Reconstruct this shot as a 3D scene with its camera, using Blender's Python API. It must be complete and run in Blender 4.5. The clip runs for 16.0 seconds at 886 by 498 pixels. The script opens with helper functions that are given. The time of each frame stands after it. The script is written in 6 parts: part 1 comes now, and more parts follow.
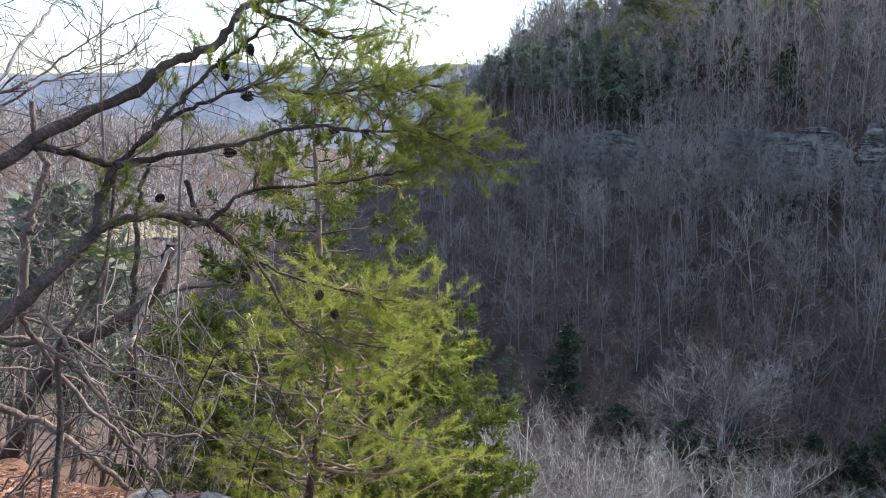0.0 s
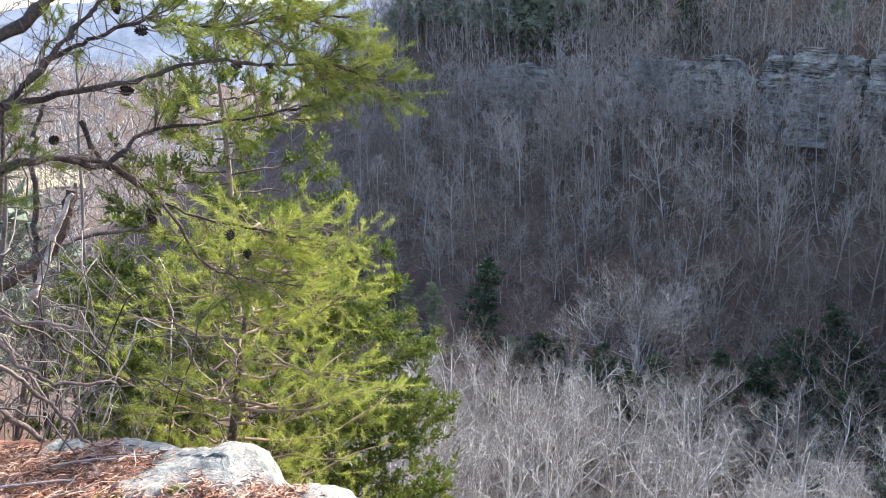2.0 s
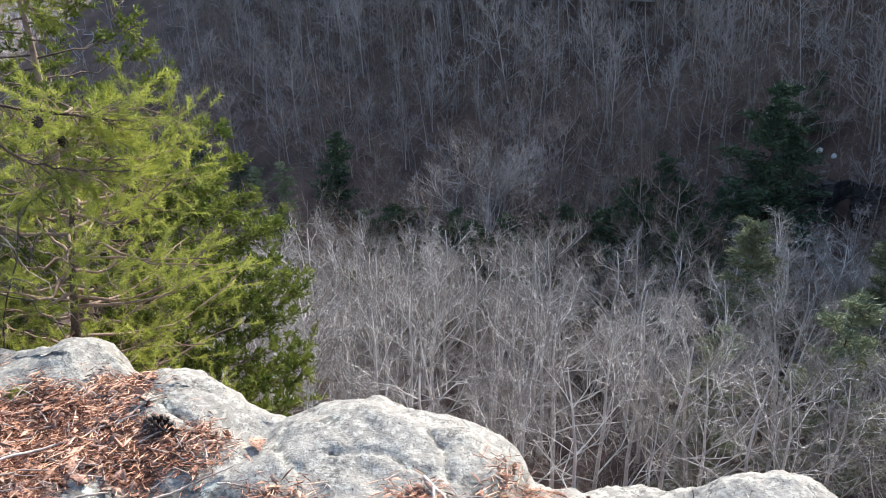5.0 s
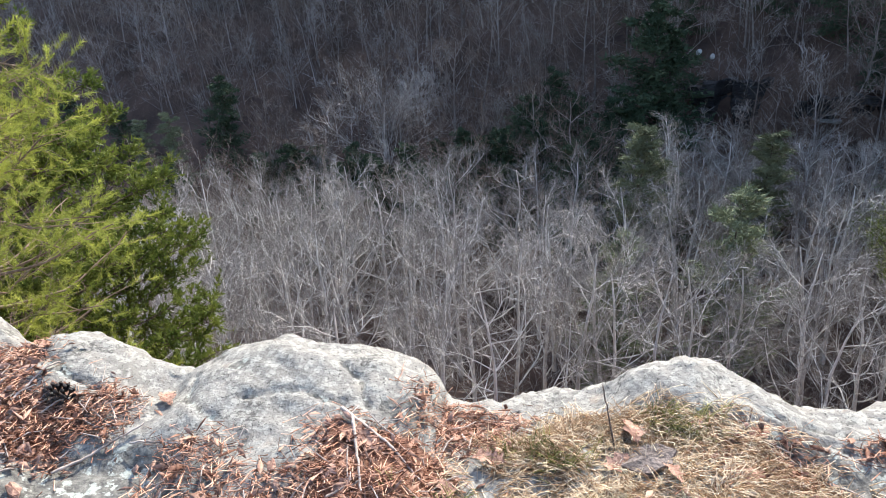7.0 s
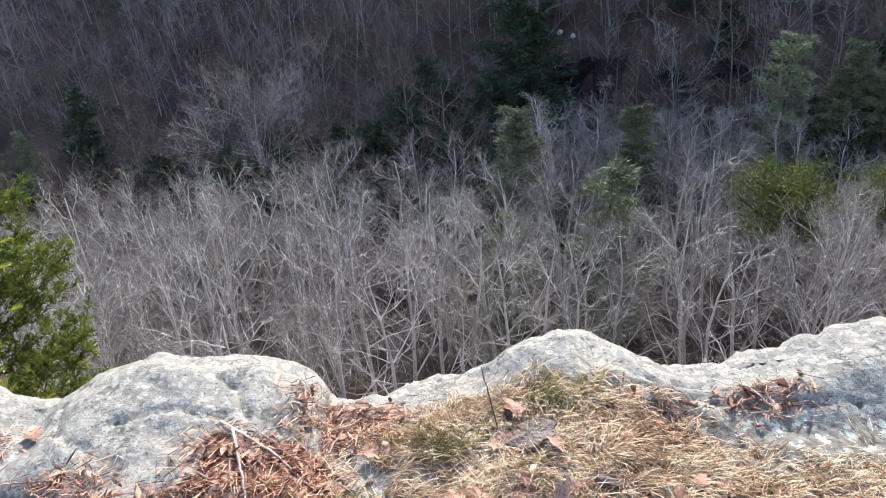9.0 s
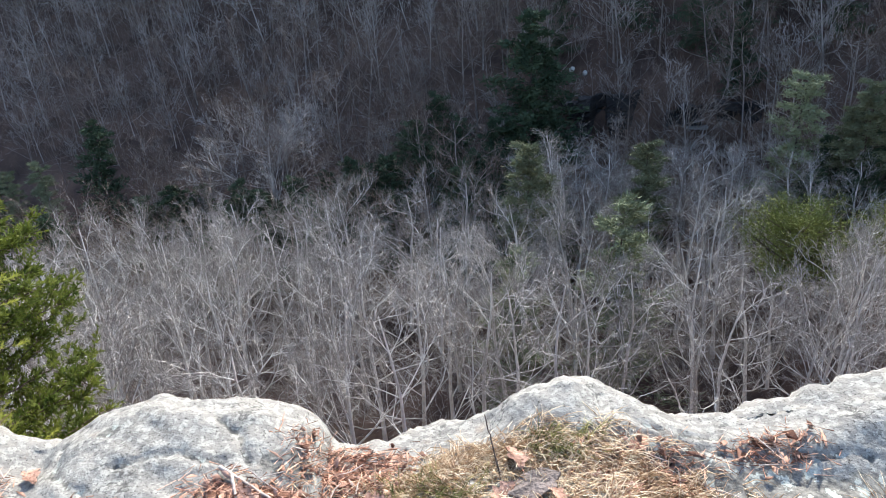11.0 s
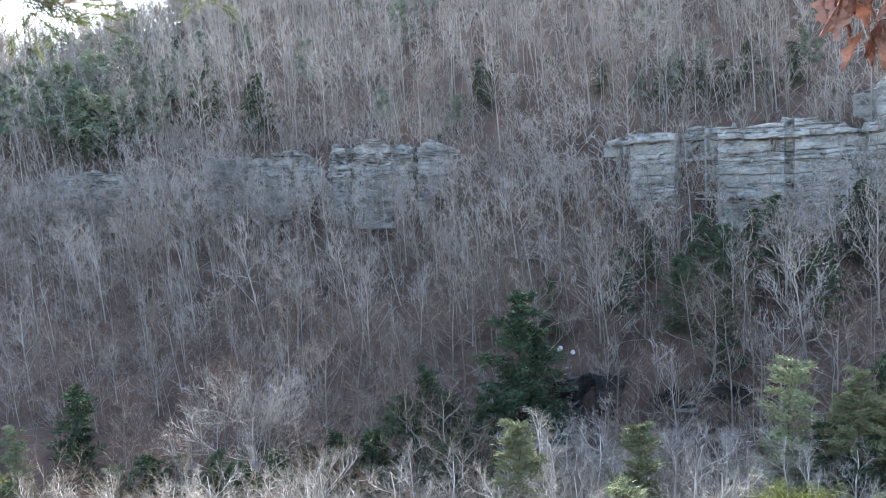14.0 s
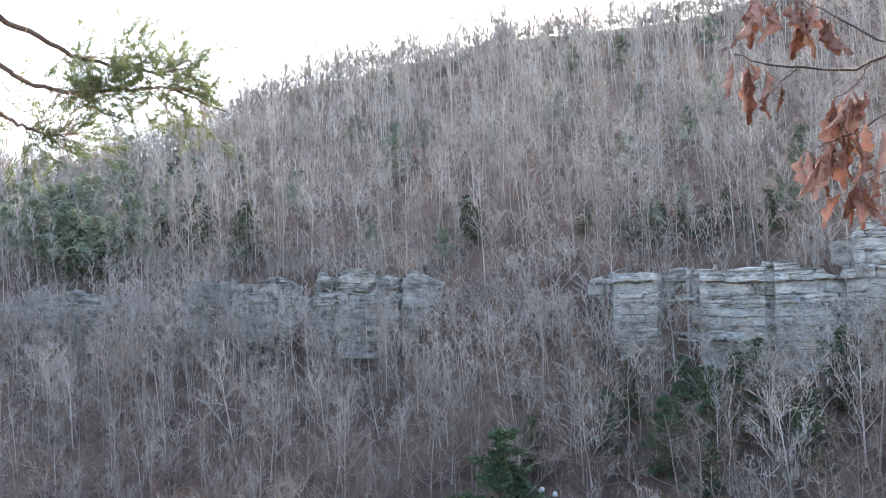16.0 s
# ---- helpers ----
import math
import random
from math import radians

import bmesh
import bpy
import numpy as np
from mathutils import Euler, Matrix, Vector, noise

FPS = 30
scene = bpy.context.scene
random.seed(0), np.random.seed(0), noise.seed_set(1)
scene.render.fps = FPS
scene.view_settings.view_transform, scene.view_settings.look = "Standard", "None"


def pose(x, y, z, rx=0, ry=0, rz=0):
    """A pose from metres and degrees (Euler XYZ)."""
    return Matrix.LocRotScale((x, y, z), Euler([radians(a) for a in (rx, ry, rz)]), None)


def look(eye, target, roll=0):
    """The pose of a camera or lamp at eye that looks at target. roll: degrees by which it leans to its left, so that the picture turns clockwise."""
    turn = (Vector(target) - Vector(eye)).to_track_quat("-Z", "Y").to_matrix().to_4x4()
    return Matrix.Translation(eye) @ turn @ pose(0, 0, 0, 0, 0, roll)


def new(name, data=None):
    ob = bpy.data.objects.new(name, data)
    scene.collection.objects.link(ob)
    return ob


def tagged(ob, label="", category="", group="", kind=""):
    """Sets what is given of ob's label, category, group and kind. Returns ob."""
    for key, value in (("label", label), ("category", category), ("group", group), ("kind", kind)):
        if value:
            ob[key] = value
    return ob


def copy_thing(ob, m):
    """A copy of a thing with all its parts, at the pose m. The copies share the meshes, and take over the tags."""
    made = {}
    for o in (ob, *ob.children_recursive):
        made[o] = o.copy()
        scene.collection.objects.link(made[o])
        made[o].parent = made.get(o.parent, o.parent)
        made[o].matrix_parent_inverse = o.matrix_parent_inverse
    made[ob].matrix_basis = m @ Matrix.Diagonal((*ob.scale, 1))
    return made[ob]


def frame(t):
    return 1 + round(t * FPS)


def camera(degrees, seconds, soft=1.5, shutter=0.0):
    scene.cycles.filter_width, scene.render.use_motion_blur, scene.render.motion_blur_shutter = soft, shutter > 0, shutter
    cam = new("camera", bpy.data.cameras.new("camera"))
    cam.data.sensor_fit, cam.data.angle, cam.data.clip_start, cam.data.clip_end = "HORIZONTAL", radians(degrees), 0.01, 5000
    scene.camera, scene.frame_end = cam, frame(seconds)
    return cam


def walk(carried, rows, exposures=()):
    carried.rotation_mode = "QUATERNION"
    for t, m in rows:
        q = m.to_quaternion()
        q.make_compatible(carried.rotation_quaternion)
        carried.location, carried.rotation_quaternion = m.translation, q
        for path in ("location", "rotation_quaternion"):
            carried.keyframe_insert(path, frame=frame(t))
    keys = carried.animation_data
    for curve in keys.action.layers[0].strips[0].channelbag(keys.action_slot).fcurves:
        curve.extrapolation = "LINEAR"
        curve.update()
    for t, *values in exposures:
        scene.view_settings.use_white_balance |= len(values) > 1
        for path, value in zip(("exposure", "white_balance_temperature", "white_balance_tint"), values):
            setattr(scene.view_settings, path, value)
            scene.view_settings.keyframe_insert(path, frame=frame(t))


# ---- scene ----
# ---------------------------------------------------------------- camera
cam = camera(57.1, 16.0, soft=1.0)
# seconds, place, then yaw to the right, pitch up and lean to the left in degrees
PATH = [
    (0.0, -0.104, -0.079, 1.654, -32.40, -8.27, 3.16),
    (0.5, -0.089, -0.082, 1.653, -29.46, -7.88, 3.21),
    (1.0, -0.074, -0.088, 1.649, -28.25, -10.25, 2.18),
    (1.5, -0.073, -0.081, 1.642, -27.47, -11.54, 1.86),
    (2.0, -0.071, -0.078, 1.637, -26.44, -12.42, 1.92),
    (2.5, -0.077, -0.068, 1.627, -26.38, -15.07, 2.02),
    (3.0, -0.087, -0.049, 1.613, -25.61, -17.45, 1.14),
    (3.5, -0.071, -0.060, 1.616, -23.98, -18.29, 1.02),
    (4.0, -0.057, -0.058, 1.611, -20.35, -20.61, -0.38),
    (4.2, -0.043, -0.067, 1.616, -19.17, -20.58, -0.34),
    (6.3, 0.006, -0.068, 1.585, -10.93, -25.24, -1.84),
    (6.5, 0.009, -0.061, 1.579, -10.44, -26.03, -2.85),
    (7.0, 0.011, -0.043, 1.577, -8.41, -26.10, -3.18),
    (7.5, 0.009, -0.032, 1.569, -6.75, -27.05, -3.78),
    (8.0, 0.013, -0.031, 1.565, -3.65, -27.67, -3.81),
    (8.5, 0.041, -0.034, 1.573, -0.65, -27.37, -4.29),
    (8.7, 0.058, -0.034, 1.573, 0.42, -27.29, -4.77),
    (10.8, 0.095, -0.010, 1.598, -0.36, -26.46, -5.25),
    (11.0, 0.095, -0.007, 1.600, -0.26, -24.77, -4.43),
    (11.5, 0.094, -0.009, 1.613, 0.21, -20.91, -4.02),
    (12.0, 0.069, -0.000, 1.618, 0.00, -17.00, -3.20),
    (12.5, 0.051, 0.026, 1.609, -0.12, -14.77, -2.82),
    (13.0, 0.031, 0.055, 1.593, -0.31, -11.42, -2.34),
    (13.5, 0.026, 0.098, 1.571, 0.60, -8.81, -2.49),
    (14.0, 0.042, 0.177, 1.538, 1.73, -5.66, -2.21),
    (14.5, 0.027, 0.210, 1.562, 1.29, -2.95, -1.74),
    (15.0, 0.032, 0.207, 1.568, 2.64, 0.30, -0.80),
    (15.5, 0.030, 0.193, 1.571, 2.30, 2.29, -0.38),
    (16.0, 0.032, 0.188, 1.582, 3.04, 3.55, -0.21),
]


def aim(x, y, z, yaw, pitch, lean):
    a, b = radians(yaw), radians(pitch)
    ahead = Vector((math.sin(a) * math.cos(b), math.cos(a) * math.cos(b), math.sin(b)))
    eye = Vector((x, y, z))
    return look(eye, eye + ahead, lean)


EXPOSURE = [(0.0, 1.25, 6000, 9), (0.5, 1.62, 6000, 9), (1.2, 1.98, 6000, 9), (2.0, 1.92, 6050, 9), (3.5, 1.6, 6150, 9), (7.0, 1.44, 6100, 9), (11.0, 1.5, 6000, 8),
            (11.5, 1.72, 5950, 7), (12.0, 2.06, 6000, 6), (12.5, 2.2, 6150, 6), (13.5, 2.55, 6250, 6), (14.5, 2.9, 6500, 6), (15.0, 3.07, 6560, 7), (16.0, 2.8, 6600, 8)]
walk(cam, [(row[0], aim(*row[1:])) for row in PATH], EXPOSURE)

# ---------------------------------------------------------------- light
SUN_AZ, SUN_EL = 16.0, 39.0
world = bpy.data.worlds.new("winter_sky")
scene.world = world
world.use_nodes = True
wn = world.node_tree.nodes
sky = wn.new("ShaderNodeTexSky")
sky.sky_type = "NISHITA"
sky.sun_disc = False
sky.sun_elevation, sky.sun_rotation = radians(SUN_EL), radians(SUN_AZ)
sky.air_density, sky.dust_density, sky.ozone_density = 1.0, 2.2, 1.0
wn["Background"].inputs["Strength"].default_value = 0.15
world.node_tree.links.new(sky.outputs["Color"], wn["Background"].inputs["Color"])

lamp = bpy.data.lights.new("sun", "SUN")
lamp.energy, lamp.angle, lamp.color = 3.45, radians(2.0), (1.0, 0.93, 0.82)
sun = new("sun", lamp)
sa, se = radians(SUN_AZ), radians(SUN_EL)
toward = Vector((math.sin(sa) * math.cos(se), math.cos(sa) * math.cos(se), math.sin(se)))
sun.matrix_world = look(toward * 300, (0, 0, 0))


# ---------------------------------------------------------------- materials
def material(name, dark, light, scale=3.0, fine=40.0, rough=0.85, bump=0.3, glow_through=0.0, per_object=0.15, third=None, third_at=0.6, pieces=False, stretch=None):
    """Two colours mixed by broad and fine noise, a bump, a little change from object to object, and light coming through thin leaves."""
    m = bpy.data.materials.new(name)
    m.use_nodes = True
    nt = m.node_tree
    n, ln = nt.nodes, nt.links.new
    bsdf = n["Principled BSDF"]
    co = n.new("ShaderNodeTexCoord")
    big, small = n.new("ShaderNodeTexNoise"), n.new("ShaderNodeTexNoise")
    big.inputs["Scale"].default_value, small.inputs["Scale"].default_value = scale, fine
    big.inputs["Detail"].default_value, small.inputs["Detail"].default_value = 5, 6
    place = n.new("ShaderNodeMapping")
    place.inputs["Scale"].default_value = stretch or (1, 1, 1)
    ln(co.outputs["Object"], place.inputs["Vector"])
    for t in (big, small):
        ln(place.outputs[0], t.inputs["Vector"])
    add = n.new("ShaderNodeMath")
    add.operation = "MULTIPLY_ADD"
    ln(small.outputs["Fac"], add.inputs[0])
    add.inputs[1].default_value = 0.6
    half = n.new("ShaderNodeMath")
    half.operation = "MULTIPLY_ADD"
    ln(big.outputs["Fac"], half.inputs[0])
    half.inputs[1].default_value, half.inputs[2].default_value = 1.4, -0.5
    ln(half.outputs[0], add.inputs[2])
    info = n.new("ShaderNodeObjectInfo")
    vary = n.new("ShaderNodeMath")
    vary.operation = "MULTIPLY_ADD"
    ln(n.new("ShaderNodeNewGeometry").outputs["Random Per Island"] if pieces else info.outputs["Random"], vary.inputs[0])
    vary.inputs[1].default_value = per_object * 2
    off = n.new("ShaderNodeMath")
    off.operation = "SUBTRACT"
    ln(add.outputs[0], off.inputs[0])
    off.inputs[1].default_value = per_object
    ln(off.outputs[0], vary.inputs[2])
    ramp = n.new("ShaderNodeValToRGB")
    e = ramp.color_ramp.elements
    e[0].position, e[0].color = 0.2, (*dark, 1)
    e[1].position, e[1].color = 0.8, (*light, 1)
    if third:
        x = ramp.color_ramp.elements.new(third_at)
        x.color = (*third, 1)
    ln(vary.outputs[0], ramp.inputs["Fac"])
    ln(ramp.outputs["Color"], bsdf.inputs["Base Color"])
    bsdf.inputs["Roughness"].default_value = rough
    bsdf.inputs["Specular IOR Level"].default_value = 0.3
    if glow_through:
        bsdf.inputs["Specular IOR Level"].default_value = 0.1
    if bump:
        b = n.new("ShaderNodeBump")
        b.inputs["Strength"].default_value, b.inputs["Distance"].default_value = bump, 0.02
        ln(small.outputs["Fac"], b.inputs["Height"])
        ln(b.outputs["Normal"], bsdf.inputs["Normal"])
    if glow_through:
        tr, mix = n.new("ShaderNodeBsdfTranslucent"), n.new("ShaderNodeMixShader")
        ln(ramp.outputs["Color"], tr.inputs["Color"])
        mix.inputs["Fac"].default_value = glow_through
        ln(bsdf.outputs[0], mix.inputs[1])
        ln(tr.outputs[0], mix.inputs[2])
        ln(mix.outputs[0], n["Material Output"].inputs["Surface"])
    return m


LEAF_FLOOR = material("leaf_floor", (0.04, 0.026, 0.02), (0.125, 0.08, 0.058), 0.25, 3.0, 0.95, 0.6, per_object=0)
PALE_BARK = material("pale_bark", (0.46, 0.435, 0.4), (0.86, 0.825, 0.77), 1.2, 14, 0.9, 0.4)
PALE_TWIG = material("pale_twig", (0.18, 0.162, 0.142), (0.42, 0.385, 0.345), 0.8, 9, 0.9, 0)
GREY_BARK = material("grey_bark", (0.13, 0.108, 0.09), (0.36, 0.31, 0.27), 1.2, 14, 0.9, 0.4)
TRUNK_GREY = material("trunk_grey", (0.1, 0.08, 0.064), (0.31, 0.26, 0.225), 0.2, 4, 0.9, 0)
TRUNK_PALE = material("trunk_pale", (0.22, 0.19, 0.162), (0.52, 0.46, 0.41), 0.4, 6, 0.9, 0)
GREY_TWIG = material("grey_twig", (0.09, 0.063, 0.048), (0.23, 0.175, 0.138), 0.12, 2, 0.9, 0)
# paler than grey_twig, the upper hill's haze partly in this colour
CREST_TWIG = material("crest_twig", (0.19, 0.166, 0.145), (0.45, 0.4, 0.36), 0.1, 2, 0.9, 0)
# twigs lightened to pale grey, distance haze mixed into the colour
HAZY_TWIG = material("hazy_twig", (0.3, 0.29, 0.285), (0.52, 0.505, 0.5), 0.1, 2, 0.9, 0)
PINE_BARK = material("pine_bark", (0.035, 0.026, 0.022), (0.14, 0.1, 0.08), 9, 60, 0.9, 0.8)
DEAD_WOOD = material("dead_wood", (0.075, 0.052, 0.042), (0.27, 0.2, 0.165), 7, 60, 0.9, 0.6)
THICKET_BARK = material("thicket_bark", (0.055, 0.043, 0.038), (0.24, 0.2, 0.18), 2, 20, 0.9, 0.5)
THICKET_TWIG = material("thicket_twig", (0.08, 0.062, 0.052), (0.28, 0.235, 0.205), 3, 30, 0.9, 0)
PALE_STICK = material("pale_stick", (0.2, 0.15, 0.12), (0.6, 0.5, 0.43), 8, 60, 0.85, 0.3)
DARK_BARK = material("dark_bark", (0.05, 0.038, 0.032), (0.2, 0.16, 0.14), 14, 80, 0.9, 0.6)
PINE_TWIG = material("pine_twig", (0.08, 0.055, 0.042), (0.34, 0.24, 0.175), 9, 60, 0.9, 0)
PINE_NEEDLE = material("pine_needle", (0.085, 0.12, 0.024), (0.5, 0.52, 0.105), 3.6, 40, 0.5, 0, 0.4)
MOSS_GREEN = material("moss_green", (0.16, 0.17, 0.03), (0.42, 0.42, 0.08), 20, 90, 0.8, 0, 0.2)
CEDAR_LEAF = material("cedar_leaf", (0.06, 0.09, 0.018), (0.23, 0.255, 0.05), 4.5, 30, 0.6, 0, 0.3)
FAR_NEEDLE = material("far_needle", (0.035, 0.055, 0.032), (0.085, 0.115, 0.062), 0.7, 8, 0.8, 0, 0.04)
# needle green lightened, with the upper hill's haze put into the colour
MID_NEEDLE = material("mid_needle", (0.115, 0.142, 0.1), (0.25, 0.285, 0.2), 0.7, 8, 0.8, 0, 0.08)
LIGHT_NEEDLE = material("light_needle", (0.13, 0.15, 0.088), (0.28, 0.31, 0.185), 0.7, 8, 0.8, 0, 0.1)
OLIVE_NEEDLE = material("olive_needle", (0.075, 0.095, 0.025), (0.19, 0.2, 0.06), 0.7, 8, 0.8, 0, 0.08)
DULL_NEEDLE = material("dull_needle", (0.095, 0.105, 0.06), (0.2, 0.215, 0.125), 0.7, 8, 0.8, 0, 0.04)
CLIFF_STONE = material("cliff_stone", (0.07, 0.064, 0.058), (0.34, 0.322, 0.295), 0.8, 7, 0.9, 0.8, per_object=0.3)
CLIFF_WALL = material("cliff_wall", (0.085, 0.078, 0.07), (0.4, 0.378, 0.345), 1.1, 5, 0.92, 0.7, stretch=(0.5, 0.5, 1.3))
# near-black base colour paints the shade under the low rock bank
SHADED_ROCK = material("shaded_rock", (0.018, 0.017, 0.017), (0.075, 0.07, 0.068), 0.9, 6, 0.8, 0.7, stretch=(0.5, 0.5, 1.3))
OAK_LEAF = material("oak_leaf", (0.15, 0.07, 0.052), (0.42, 0.24, 0.18), 14, 90, 0.6, 0.3, 0.3, 0.3)
BOUGH_NEEDLE = material("bough_needle", (0.07, 0.095, 0.04), (0.26, 0.28, 0.13), 5, 40, 0.6, 0, 0.3)
DRY_LEAF = material("dry_leaf", (0.17, 0.085, 0.058), (0.55, 0.34, 0.25), 12, 90, 0.7, 0.3, 0.1, 0.3, pieces=True)
DRY_NEEDLE = material("dry_needle", (0.17, 0.07, 0.042), (0.72, 0.44, 0.3), 9, 50, 0.7, 0, 0, 0.45, (0.45, 0.215, 0.13), 0.5, True)
STRAW = material("straw", (0.4, 0.27, 0.165), (0.95, 0.85, 0.68), 6, 40, 0.7, 0, 0.45, 0.45, (0.74, 0.58, 0.4), 0.5, True)
GREEN_BLADE = material("green_blade", (0.13, 0.14, 0.04), (0.5, 0.46, 0.2), 6, 40, 0.7, 0, 0.3, 0.4, pieces=True)
CONE_BROWN = material("cone_brown", (0.012, 0.009, 0.008), (0.06, 0.042, 0.035), 20, 90, 0.8, 0.3)
FIELD_GRASS = material("field_grass", (0.3, 0.24, 0.12), (0.42, 0.35, 0.2), 0.03, 0.4, 0.95, 0, per_object=0)
# blue-grey base colour carries the haze of distance over the ridge
HAZY_RIDGE = material("hazy_ridge", (0.10, 0.125, 0.17), (0.2, 0.22, 0.26), 0.01, 0.08, 0.95, 0, per_object=0)
PALE_STONE = material("pale_stone", (0.45, 0.45, 0.42), (0.7, 0.7, 0.66), 3, 20, 0.9, 0.3)


def rock_material():
    """Pale sandstone with lichen crusts, speckle, dark weathered stains and a little painted shade."""
    m = bpy.data.materials.new("lichen_rock")
    m.use_nodes = True
    nt = m.node_tree
    n, ln = nt.nodes, nt.links.new
    bsdf = n["Principled BSDF"]
    co = n.new("ShaderNodeTexCoord")

    def noise_tex(scale, detail=6, rough=0.6):
        t = n.new("ShaderNodeTexNoise")
        t.inputs["Scale"].default_value, t.inputs["Detail"].default_value, t.inputs["Roughness"].default_value = scale, detail, rough
        ln(co.outputs["Object"], t.inputs["Vector"])
        return t.outputs["Fac"]

    def ramp(fac, a, b, ca=(0, 0, 0, 1), cb=(1, 1, 1, 1)):
        r = n.new("ShaderNodeValToRGB")
        e = r.color_ramp.elements
        e[0].position, e[0].color, e[1].position, e[1].color = a, ca, b, cb
        ln(fac, r.inputs["Fac"])
        return r.outputs["Color"]

    def mix(fac, a, b):
        x = n.new("ShaderNodeMix")
        x.data_type = "RGBA"
        ln(fac, x.inputs["Factor"])
        for socket, value in ((x.inputs["A"], a), (x.inputs["B"], b)):
            if isinstance(value, tuple):
                socket.default_value = value
            else:
                ln(value, socket)
        return x.outputs["Result"]

    def math2(op, a, b):
        x = n.new("ShaderNodeMath")
        x.operation = op
        for socket, value in zip(x.inputs[:2], (a, b)):
            if isinstance(value, float):
                socket.default_value = value
            else:
                ln(value, socket)
        return x.outputs[0]

    base = ramp(noise_tex(5, 5, 0.6), 0.32, 0.68, (0.197, 0.184, 0.162, 1), (0.268, 0.251, 0.223, 1))
    grey = ramp(noise_tex(13, 6, 0.62), 0.5, 0.55)
    col = mix(math2("MULTIPLY", grey, 0.32), base, (0.165, 0.158, 0.145, 1))
    lichen = ramp(noise_tex(34, 5, 0.62), 0.51, 0.535)
    col = mix(math2("MULTIPLY", lichen, 0.85), col, (0.332, 0.319, 0.28, 1))
    pits = ramp(noise_tex(21, 6, 0.66), 0.63, 0.65)
    col = mix(math2("MULTIPLY", pits, 0.65), col, (0.075, 0.072, 0.067, 1))
    speck = ramp(noise_tex(110, 3, 0.6), 0.62, 0.64)
    col = mix(math2("MULTIPLY", speck, 0.85), col, (0.045, 0.042, 0.038, 1))
    tan = ramp(noise_tex(8, 6, 0.7), 0.6, 0.7)
    col = mix(math2("MULTIPLY", tan, 0.3), col, (0.26, 0.18, 0.12, 1))
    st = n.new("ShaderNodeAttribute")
    st.attribute_name = "stain_shade"
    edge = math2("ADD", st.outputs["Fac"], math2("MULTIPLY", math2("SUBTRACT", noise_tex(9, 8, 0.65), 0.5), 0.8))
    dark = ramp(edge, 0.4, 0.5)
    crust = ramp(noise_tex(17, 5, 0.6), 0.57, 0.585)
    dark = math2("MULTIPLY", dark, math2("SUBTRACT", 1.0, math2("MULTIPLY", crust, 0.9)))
    stain_shade_col = ramp(noise_tex(40, 5), 0.35, 0.65, (0.085, 0.08, 0.073, 1), (0.235, 0.223, 0.192, 1))
    col = mix(dark, col, stain_shade_col)
    spots = math2("MULTIPLY", crust, ramp(edge, 0.3, 0.45))
    col = mix(spots, col, (0.36, 0.375, 0.33, 1))
    fold = math2("ABSOLUTE", math2("SUBTRACT", noise_tex(3.4, 7, 0.6), 0.5), 0.0)
    line = math2("MULTIPLY", ramp(fold, 0.003, 0.011, (1, 1, 1, 1), (0, 0, 0, 1)), ramp(noise_tex(4.5, 3), 0.47, 0.56))
    col = mix(math2("MULTIPLY", line, 0.75), col, (0.06, 0.056, 0.05, 1))
    df = n.new("ShaderNodeAttribute")
    df.attribute_name = "duff"
    duff = ramp(math2("ADD", df.outputs["Fac"], math2("MULTIPLY", math2("SUBTRACT", noise_tex(14, 7, 0.7), 0.5), 1.2)), 0.45, 0.6)
    duff_col = ramp(noise_tex(60, 6, 0.7), 0.3, 0.7, (0.11, 0.052, 0.033, 1), (0.34, 0.18, 0.115, 1))
    col = mix(duff, col, duff_col)
    ln(col, bsdf.inputs["Base Color"])
    bsdf.inputs["Roughness"].default_value = 0.92
    bsdf.inputs["Specular IOR Level"].default_value = 0.2
    b1 = n.new("ShaderNodeBump")
    b1.inputs["Strength"].default_value, b1.inputs["Distance"].default_value = 0.55, 0.02
    ln(noise_tex(30, 5, 0.62), b1.inputs["Height"])
    ln(b1.outputs["Normal"], bsdf.inputs["Normal"])
    return m


LICHEN_ROCK = rock_material()


